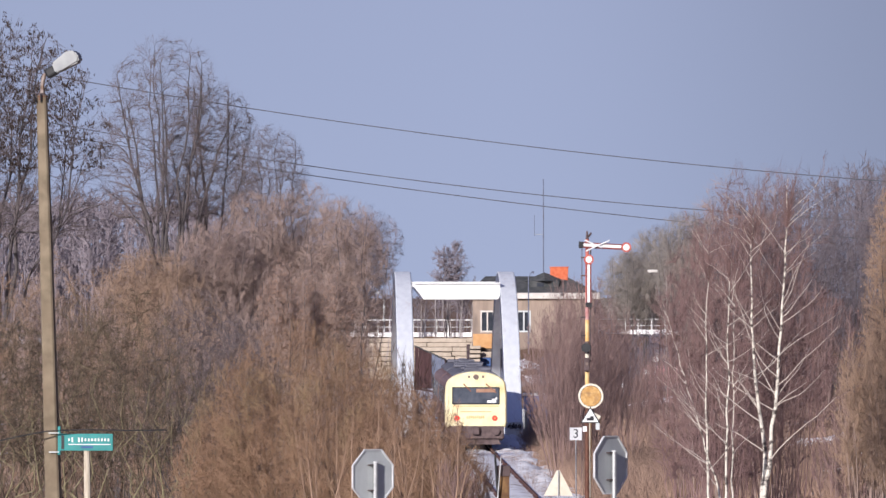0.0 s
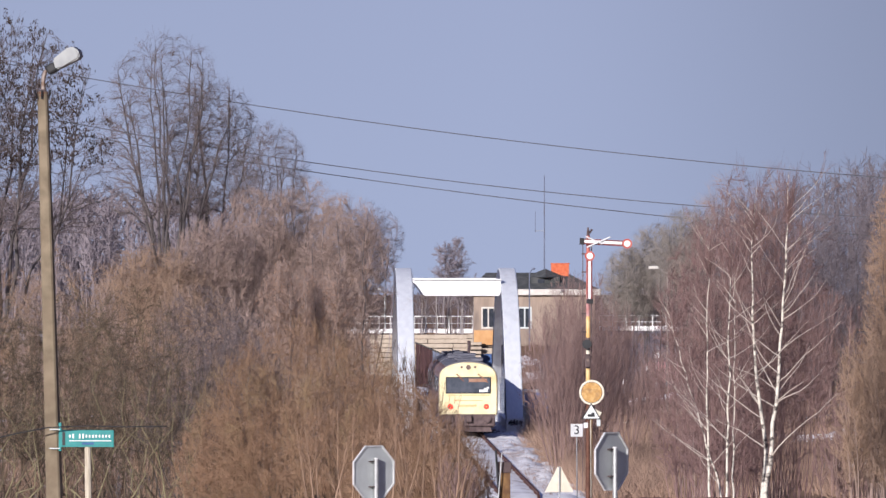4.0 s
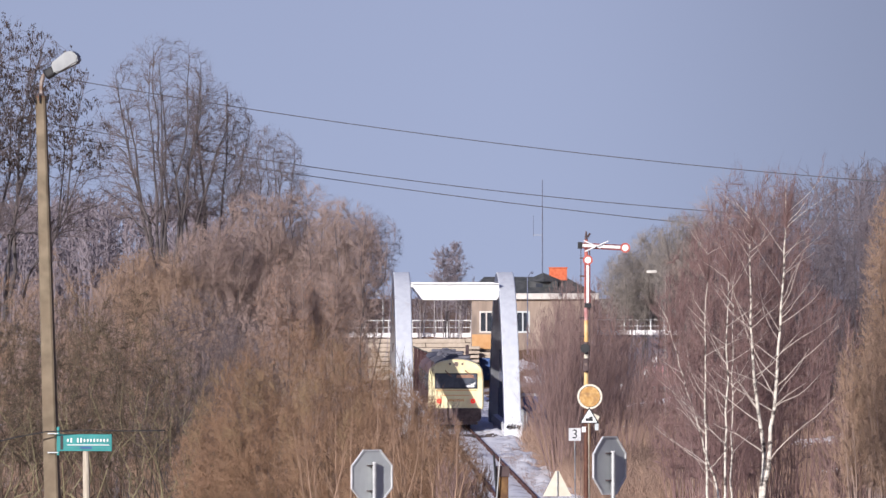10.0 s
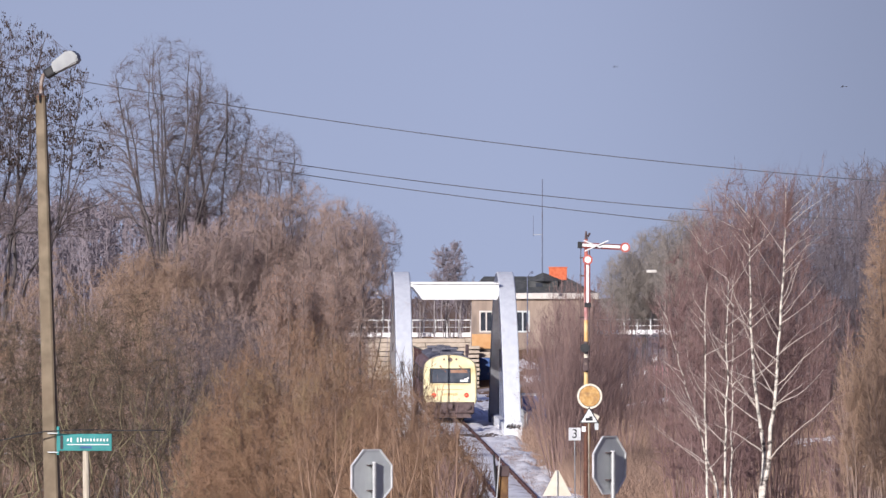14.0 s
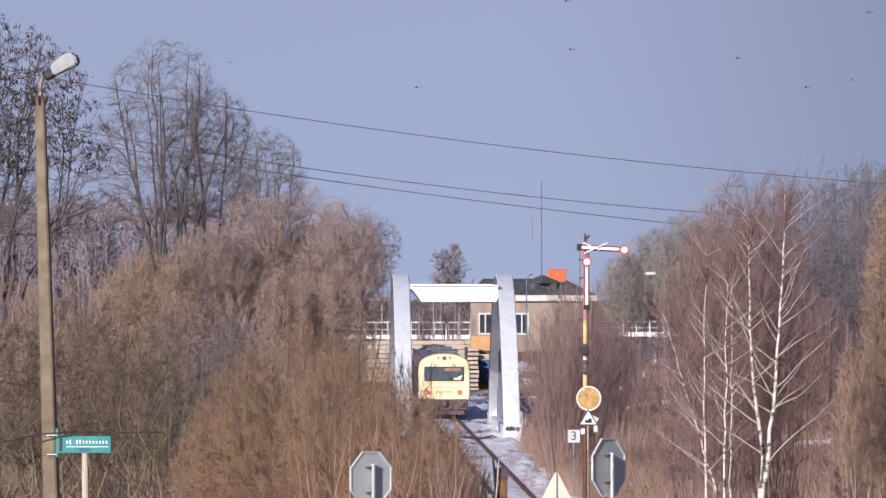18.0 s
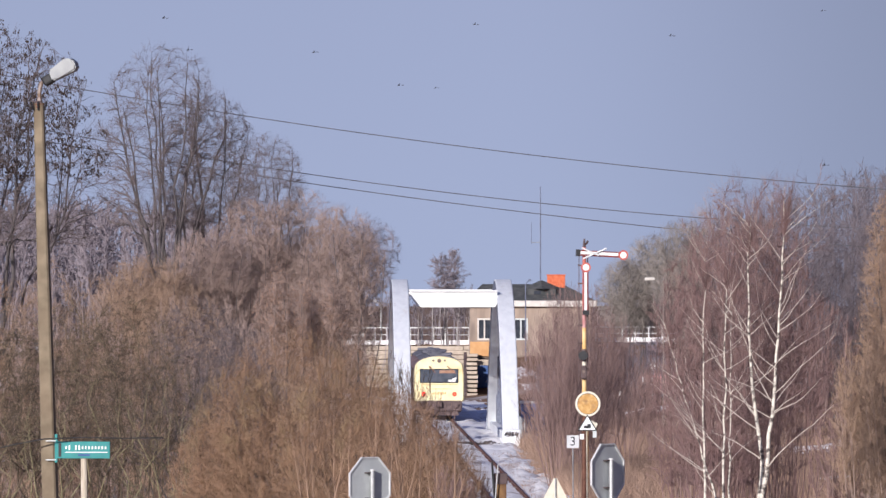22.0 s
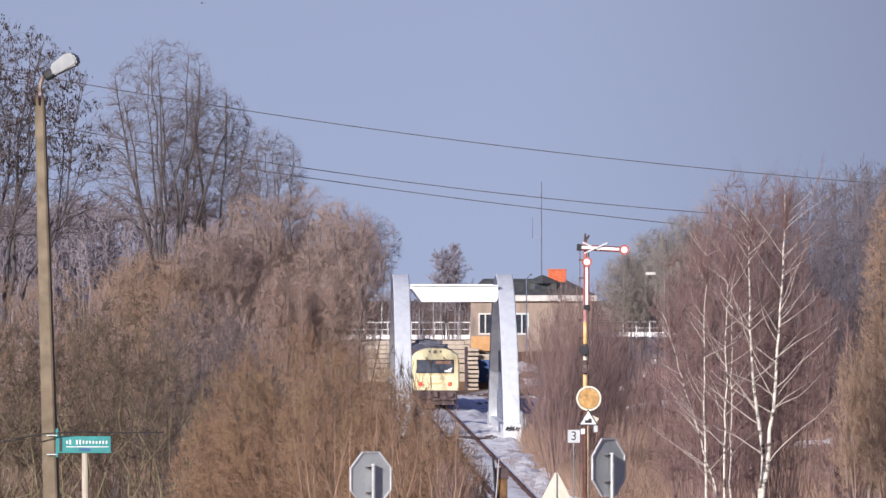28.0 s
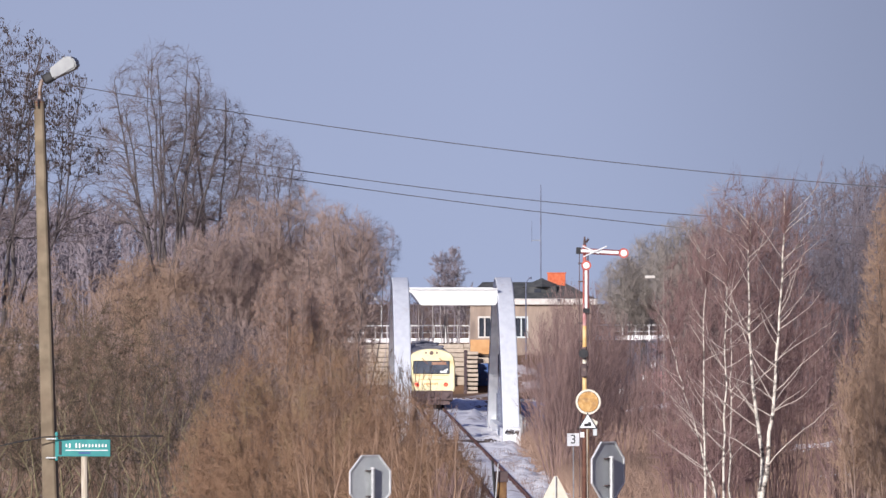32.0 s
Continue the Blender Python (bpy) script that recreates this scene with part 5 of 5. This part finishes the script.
# rounded brown trees towards the bridge
for k, (x, y, low, top, w) in enumerate(((-5.95, 323.3, 5.6, 11.55, 1.75), (-4.5, 325.8, 5.6, 11.75, 1.75), (-3.2, 322.0, 5.6, 11.2, 1.6), (-4.3, 570, 7.3, 12.1, 2.0), (-7.35, 320.7, 5.6, 10.5, 1.6), (-9.22, 318.2, 5.6, 9.7, 1.8))):
    tree(x, y, low, top, w, 70 + k, (BROWN, BROWN, BROWN, ("hazy_twig", "hazy_twig", "hazy_twig"), BROWN, AMBER)[k], "rounded bare brown tree near the bridge" if k != 3 else "bare tree near the bridge, pale grey with painted haze", 12 if k != 3 else 6, 0.05 if k != 3 else 0.04, ROUND if k != 3 else ROUND | {"counts": ((50, 4), (220, 3), (600, 2)), "shell": 1.9}, 0.0046 if k != 3 else 0.008, "rounded trees near the bridge", root=0.8, wander=0.09)
for k, (x, y, top) in enumerate(((-5.07, 312.0, 9.33), (-3.44, 314.0, 8.95), (-4.19, 316.0, 9.0))):
    tree(x, y, 6.0, top, 0.75, 80 + k, BROWN, "young oak still holding tan dry leaves", 4, 0.05, ROUND | {"counts": ((60, 4), (400, 2))}, 0.0045, group="oaks with dry leaves", leaves=1900)
# thicket between the trees and the bridge
for k, (x, y, top) in enumerate(((-11.93, 302.2, 8.96), (-10.0, 300.0, 8.79), (-7.82, 301.7, 8.64), (-5.84, 303.6, 7.86), (-4.18, 313.4, 7.51), (-3.53, 324.6, 7.06), (-3.49, 335.8, 6.64), (-4.79, 319.0, 8.0), (-6.91, 316.2, 8.57))):
    shrub(x, y, top, 1.7, 90 + k, ("grey_bark", "brown_twig", "brown_twig"), "tall bare brown brush on the slope", 26, "brush on the slope", SPARSE, rmin=0.0076, radius=0.024)
# far tree behind the bridge, and the row along the road
for k, (x, top) in enumerate(((-0.15, 10.45), (1.15, 10.55))):
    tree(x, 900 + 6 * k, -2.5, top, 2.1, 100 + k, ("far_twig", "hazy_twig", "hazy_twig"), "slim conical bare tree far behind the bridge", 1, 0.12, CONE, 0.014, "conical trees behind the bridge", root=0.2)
for k in range(8):
    tree(-3.0 + 0.72 * k + 0.2 * math.sin(5 * k), 733.2 + 0.8 * (k % 3), 3.4, 7.7 + 0.7 * math.sin(k * 2.1), 0.6, 110 + k, ("pale_stem", "pale_stem", "grey_twig"), "thin pale-stemmed bare tree beside the road railing", 2, 0.06,
         SPARSE, 0.011, "thin trees along the road railing", root=0.15)
# grove beside the street lamp
for k, (x, y, top) in enumerate(((10.2, 560, 9.6), (11.6, 566, 10.9), (13.0, 558, 11.7), (14.4, 564, 12.5), (16.2, 560, 12.3), (18.4, 568, 12.1), (20.6, 556, 12.0), (22.8, 566, 12.4))):
    tree(x, y, 5.2 if k < 3 else 1.5, top, 1.7 if k < 3 else 2.2, 130 + k, ("grey_bark", "green_twig", "green_twig") if k < 4 else ("grey_bark", "far_twig", "far_twig"), "grey-green bare tree in the grove" if k < 4 else "dark mauve-grey bare tree in the grove", 8, 0.04, ROUND | {"counts": ((80, 4), (300, 3), (800, 2)), "twig": (0.4, 1.2), "shell": 2.2, "twigs": 6}, 0.0066, "grove beyond the birches")

# birches
def birch(x, y, tilt, bend, top, seed, r, side, n, spread=1.0, joint=0.0, lean=0.0):
    """A birch whose trunk, from the height joint up, leans by tilt and straightens by bend; side turns its limbs to one hand."""
    rng = np.random.default_rng(seed)
    z = gz(x, y)
    h = top - z
    ob = thing("birch_tree", pose(x, y, z), "slender white-barked birch with pale limbs and fine reddish twigs", "tree", "birches")
    s = np.linspace(-0.2, h, 19)
    u = np.maximum(s - joint, 0)
    P = np.stack([lean * np.minimum(s, joint) + tilt * u + bend * u * u, 0 * s, s], -1)
    P[2:] += rng.normal(0, 0.018, (17, 3)) * np.array([1, 1, 0])
    R = r * np.linspace(1, 0.06, 19)
    o = new("trunk", pipe("trunk", P, R, "birch", 9))
    o.parent = ob
    t = (0.12 + 0.82 * np.sort(rng.uniform(0, 1, n)) ** 0.7) * 18
    i, w = t.astype(int), (t % 1)[:, None]
    S = P[i] * (1 - w) + P[i + 1] * w
    sign = np.where(rng.uniform(0, 1, n) < 0.5 + 0.33 * side, 1, -1)
    el = np.radians(rng.uniform(22, 52, n) + 12 * t / 18)
    D = np.stack([sign * np.cos(el), rng.normal(0, 0.5, n) * np.cos(el), np.sin(el)], -1)
    L = spread * 2.45 * (0.95 - 0.55 * t / 18) * rng.uniform(0.6, 1.15, n)
    b = limb(rng, S, D, L, np.maximum(R[i] * 0.29, 0.0072), 7, 0.10, 0.045, 0.2)
    for k in range(n):
        o = new("limb", pipe("limb", b["p"][k], b["r"][k], "birch_limb", 5))
        o.parent = ob
    c = limb(rng, *offshoots(rng, b, 6, 0.25, 1.0, 30, 0.34, 0.5, 0.0045), 3, 0.07, 0.07)
    tips = limb(rng, np.tile(P[-4], (24, 1)), np.array([0, 0, 1.0]) + rng.normal(0, 0.22, (24, 3)), rng.uniform(0.5, 1.5, 24), np.full(24, 0.006), 3, 0.06, 0.05)
    c2 = {key: np.concatenate([c[key], tips[key]]) for key in "pdrL"} | {"k": 3}
    d = limb(rng, *offshoots(rng, c2, 12, 0.1, 1.0, 26, 0.55, 0.6, 0.0035), 1, 0.1, 0.03)
    for nm, me in (("branchwork", tubes("branchwork", c["segs"], "birch_twig")), ("branchwork", tubes("branchwork", tips["segs"], "purple_twig")), ("crown", points("crown", d["segs"], "purple_twig"))):
        o = tagged(new(nm, me), kind="stuff")
        o.parent = ob
    return ob


birch(7.49, 240.1, -0.165, 0.021, 11.0, 150, 0.062, -0.6, 22, 1.0, 1.6, 0.06)
birch(7.53, 239.9, 0.125, -0.0062, 11.5, 151, 0.064, 0.7, 27, 1.12)
birch(6.36, 243, -0.05, 0.0075, 10.0, 152, 0.034, -0.4, 17, 0.85)
birch(6.58, 238, 0.024, 0.0, 10.0, 153, 0.034, -0.3, 16, 0.85)
birch(6.66, 243.6, -0.32, 0.006, 8.3, 155, 0.027, -0.5, 9, 0.6, 0.7, -0.12)
birch(6.98, 246, 0.01, 0.0, 9.4, 154, 0.024, 0.0, 10, 0.6)
for k, (x, y, top, w) in enumerate(((7.0, 262, 11.0, 1.2), (8.55, 266, 11.9, 1.15), (7.75, 270, 11.9, 1.2), (6.4, 268, 9.9, 1.0), (9.3, 272, 10.9, 1.1))):
    bush(x, y, top, w, 160 + k, ("purple_twig", "purple_twig", "purple_twig"), "tall purple-brown young birches in a clump", 26, ((120, 4), (600, 3)), "young birches behind the white trunks", radius=0.015, rmin=0.0042, arc=0.95, twig=(0.3, 0.85), twigs=9, angle=22, up=0.06, rise=0.2, low=1.0 if k != 4 else 2.4)
for k, (x, top) in enumerate(((7.3, 10.7), (7.9, 11.5), (8.6, 12.2), (9.6, 12.2))):
    bush(x, 300 + 5 * (k % 3), top, 0.95, 170 + k, ("brown_twig", "brown_twig", "brown_twig"), "tall brown young birches in a thin row", 15, ((60, 4), (300, 3)), "young birches in a row behind the clump", radius=0.015, rmin=0.0042, arc=0.9, twig=(0.35, 1.0), twigs=7, angle=22, up=0.06, rise=0.2, low=2.4)
# brown trees and bushes at the edge of the field
tree(12.75, 280, 4.5, 11.8, 1.25, 170, AMBER, "bare brown tree with a few tan dry leaves", 5, 0.08, ROUND, 0.0045, leaves=1900)
for k, (x, y, top, w) in enumerate(((11.75, 282, 7.8, 1.15), (12.5, 276, 8.4, 1.3), (13.0, 286, 9.2, 1.4))):
    shrub(x, y, top, w, 180 + k, ("brown_twig", "orange_twig", "orange_twig"), "tall bare tan-brown bush", 24, "tan bushes at the field edge")
# thin dark brush round the semaphore and the bridge foot
for k, (x, y, top, w) in enumerate(((5.5, 440, 8.7, 2.5), (6.5, 446, 8.6, 2.4), (4.9, 430, 7.6, 1.9), (7.3, 452, 7.6, 2.3), (8.5, 466, 6.0, 2.0), (5.9, 434, 8.0, 2.2), (9.9, 474, 4.8, 1.6))):
    shrub(x, y, top, w, 190 + k, ("dark_twig", "dark_twig", "dark_twig"), "thin mauve-brown bare brush fanning out beside the track", 34, "brush by the semaphore", FAN, rmin=0.0062, radius=0.02, root=0.14, wander=0.03, thin=0.5)
for k, (x, y, top, w) in enumerate(((12.2, 425, 3.4, 1.8), (14.8, 474, 4.6, 2.0), (17.5, 476, 4.8, 2.2), (10.5, 410, 2.2, 1.4), (13.0, 470, 4.4, 2.0), (17.0, 492, 6.5, 2.4), (21.0, 460, 6.5, 2.4), (15.5, 520, 6.6, 2.2), (19.5, 520, 7.8, 2.6), (13.6, 350, 4.6, 1.2), (14.9, 356, 5.0, 1.2), (11.4, 400, 3.4, 1.3))):
    shrub(x, y, top, w, 210 + k, ("dark_twig", "brown_twig", "purple_twig"), "low reddish-brown brush in the field", 14, "brush in the field", SPARSE, rmin=0.011, radius=0.025)
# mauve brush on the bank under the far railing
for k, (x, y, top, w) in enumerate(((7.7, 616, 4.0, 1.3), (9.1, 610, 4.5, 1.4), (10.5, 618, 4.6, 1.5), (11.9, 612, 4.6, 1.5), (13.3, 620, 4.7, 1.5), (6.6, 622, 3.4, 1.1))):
    bush(x, y, top, w, 270 + k, ("mauve_twig", "mauve_twig", "mauve_twig"), "mauve-grey brush with painted haze on the bank below the road", 15, ((90, 3), (520, 2)), "brush on the road bank", rmin=0.012, radius=0.028, twig=(0.3, 0.9), twigs=5)
# sparse stems before the bridge
for k, (x, y, top, w) in enumerate(((-1.5, 330, 6.8, 0.8), (-0.8, 336, 6.4, 0.7), (-0.3, 328, 6.2, 0.6), (0.25, 340, 5.0, 0.5), (-2.1, 345, 6.3, 0.8), (0.55, 332, 4.2, 0.5), (-2.7, 335, 6.3, 0.8), (-1.2, 324, 6.2, 0.7))):
    shrub(x, y, top, w, 250 + k, ("orange_twig", "willow", "willow"), "sparse tall bare stems before the bridge", 14, "sparse stems before the bridge", [(5, 0.2, 1.0, 22, 0.4, 5, 0.08, 0.06), (5, 0.15, 1.0, 26, 0.5, 1, 0.1, 0.05)], rmin=0.009, radius=0.024)
for k, (x, y, top, w) in enumerate(((-0.75, 300, 6.7, 0.5), (-0.2, 303, 6.3, 0.45), (0.3, 299, 5.6, 0.4), (-1.5, 298, 7.0, 0.5))):
    shrub(x, y, top, w, 258 + k, ("dark_twig", "dark_twig", "dark_twig"), "few thin dark bare shoots before the bridge", 5, "thin shoots before the bridge", [(4, 0.3, 1.0, 26, 0.3, 4, 0.1, 0.05), (4, 0.2, 1.0, 28, 0.5, 1, 0.1, 0.05)], rmin=0.006, radius=0.016)
# brush at the bridge's foot and along the snow
for k, (x, y, top, w) in enumerate(((-0.9, 430, 2.0, 1.1), (-0.5, 470, 1.7, 0.8), (-1.2, 505, 2.2, 0.8), (-2.9, 524, 3.2, 0.8), (-3.3, 466, 6.7, 0.7), (-4.0, 468, 7.4, 0.8), (-4.75, 464, 7.6, 0.8), (4.7, 528, 1.4, 0.7), (5.4, 531, 3.6, 0.6))):
    shrub(x, y, top, w, 230 + k, ("dark_twig", "brown_twig", "brown_twig"), "sparse bare brush beside the snowy track", 9, "brush along the track", SPARSE, rmin=0.008, radius=0.02)


def wood(name, x0, x1, y0, y1, top, n, seed, label, mat="far_twig", thick=0.05):
    """A far wood as one mass of stems and twigs."""
    rng = np.random.default_rng(seed)
    x, y = rng.uniform(x0, x1, n), rng.uniform(y0, y1, n)
    S = np.stack([x, y, land(x, y) - 0.2], -1)
    L = (np.vectorize(top)(x) + rng.normal(0, 0.5, n)) - S[:, 2]
    b = limb(rng, S, np.tile([0, 0, 1.0], (n, 1)) + rng.normal(0, 0.05, (n, 3)), np.maximum(L, 1), np.full(n, 0.07), 5, 0.05, 0.05)
    c = limb(rng, *offshoots(rng, b, 16, 0.25, 1.0, 42, 0.16, 0.5, thick), 1, 0.12, 0.1)
    d = limb(rng, *offshoots(rng, c, 7, 0.1, 1.0, 35, 0.5, 0.6, thick), 1, 0.12, 0.05)
    ob = tagged(thing(name, pose(0, 0, 0), label, "wood"), kind="stuff")
    for nm, me in (("trunk_mass", tubes("trunk_mass", b["segs"], mat)), ("crown_mass", points("crown_mass", c["segs"] + d["segs"], mat))):
        o = tagged(new(nm, me), kind="stuff")
        o.parent = ob
    return ob


# far woods; their twig colours already hold the haze
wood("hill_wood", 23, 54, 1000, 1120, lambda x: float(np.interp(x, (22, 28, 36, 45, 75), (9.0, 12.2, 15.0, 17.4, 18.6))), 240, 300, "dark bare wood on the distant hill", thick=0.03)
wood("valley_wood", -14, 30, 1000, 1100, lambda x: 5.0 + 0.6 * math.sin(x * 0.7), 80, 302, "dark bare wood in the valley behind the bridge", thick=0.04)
wood("far_wood", -46, -8, 900, 1000, lambda x: float(np.interp(x, (-50, -30, -21, -13, -8), (13.9, 13.4, 12.6, 9.4, 6.8))), 380, 301, "bare wood in the distance with painted haze", "hazy_twig", thick=0.055)


def grass(name, n, xr, yr, hgt, seed, label):
    rng = np.random.default_rng(seed)
    y = rng.uniform(*yr, n)
    x = rng.uniform(0, 1, n) ** 1.3 * (xr[1] - xr[0]) + xr[0] + line(y)
    keep = np.sin(x * 1.1 + y * 0.21) + np.sin(y * 0.13 - x * 0.7) + rng.normal(0, 0.8, n) > -1.0
    x, y = x[keep], y[keep]
    n = len(x)
    S = np.stack([x, y, land(x, y) - 0.05], -1)
    b = limb(rng, S, np.tile([0, 0, 1.0], (n, 1)) + rng.normal(0, 0.3, (n, 3)), hgt * rng.uniform(0.4, 1.2, n), np.full(n, 0.013), 2, 0.15, -0.12)
    ob = new(name, points(name, [(b["p"][:, 0], b["p"][:, -1], np.full(n, 0.014))], "grass"))
    return tagged(ob, label, "grass", kind="stuff")


grass("dry_grass", 15000, (2.6, 22), (396, 520), 0.9, 310, "tall dry tan grass beside the track")
grass("dry_grass", 12000, (2.6, 13.0), (398, 440), 1.7, 313, "dense tan grass at the foot of the brush")
grass("dry_grass", 6000, (1.1, 4.2), (396, 500), 0.5, 312, "short dry grass poking through the snow")
grass("dry_grass", 9000, (3.2, 13), (436, 532), 1.5, 314, "tall tan grass on the slope beside the bridge")
grass("dry_grass", 8000, (-9, -2.4), (396, 535), 0.8, 311, "tall dry tan grass below the brush")

# ---- birds ----
RNG = np.random.default_rng(5)


def make_bird(size):
    ob = thing("bird", pose(0, 0, 0), "small dark bird in flight", "bird", "flock of birds")
    bm = B()
    bmesh.ops.create_uvsphere(bm, u_segments=8, v_segments=6, radius=1, matrix=Matrix.Diagonal((0.16 * size, 0.06 * size, 0.06 * size, 1)))
    part("body", bm, "bird", ob)
    part("head", rod(B(), (-0.13 * size, 0, 0.01), (-0.22 * size, 0, 0.0), 0.045 * size, 0.005, 7), "bird", ob)
    part("tail", prism(B(), [(0.12, -0.01), (0.28, -0.02), (0.28, 0.02), (0.12, 0.01)], 0.07 * size), "bird", ob)
    for s in (-1, 1):
        w = prism(B(), [(-0.07, 0.0), (0.06, 0.0), (0.10, 0.32), (0.05, 0.34)], 0.018, Matrix.Rotation(radians(-52 * s), 4, "X") @ Matrix.Diagonal((size, 1, size, 1)))
        part("wing", w, "bird", ob)
    return ob


FLOCK = [(15.5, 600, 19.5), (11.2, 600, 21.4), (1.95, 600, 21.8), (-7.8, 600, 19.2), (1.4, 600, 24.1), (19.4, 600, 23.5), (32.6, 600, 22.5), (39.7, 600, 14.7)]
FLOCK += [(RNG.uniform(-30, 75), 800, RNG.uniform(20, 31)) for _ in range(3)]
birds = []
for k, (x, y, z) in enumerate(FLOCK):
    b = make_bird(0.5) if k == 0 else copy_thing(birds[0], pose(x, y, z))
    b.matrix_world = pose(x, y, z)
    birds.append(b)


# ---- what moves ----
def motions():
    walk(train, [(t, pose(float(line(y)), y, 0, 0, 0, math.degrees(math.atan(SLOPE)))) for t, y in (
        (0, 489.7), (2, 502.0), (4, 513.9), (6, 525.2), (8, 536.2), (10, 547.0), (12, 557.5), (14, 567.7), (16, 577.5), (18, 586.9), (20, 595.6), (22, 603.8), (24, 611.2), (26, 618.1), (28, 624.8), (30, 631.6), (32, 639.3))])
    for k, (b, (x, y, z)) in enumerate(zip(birds, FLOCK)):
        v = -6.0 * (1 + 0.06 * math.sin(k * 2.4)) * y / 600
        walk(b, [(t, pose(x + v * (t - 19), y, z + 0.35 * math.sin(t * 0.9 + k), 4 * math.sin(k), 6 * math.sin(t + k), 5 * math.cos(k))) for t in range(0, 33, 2)])


motions()
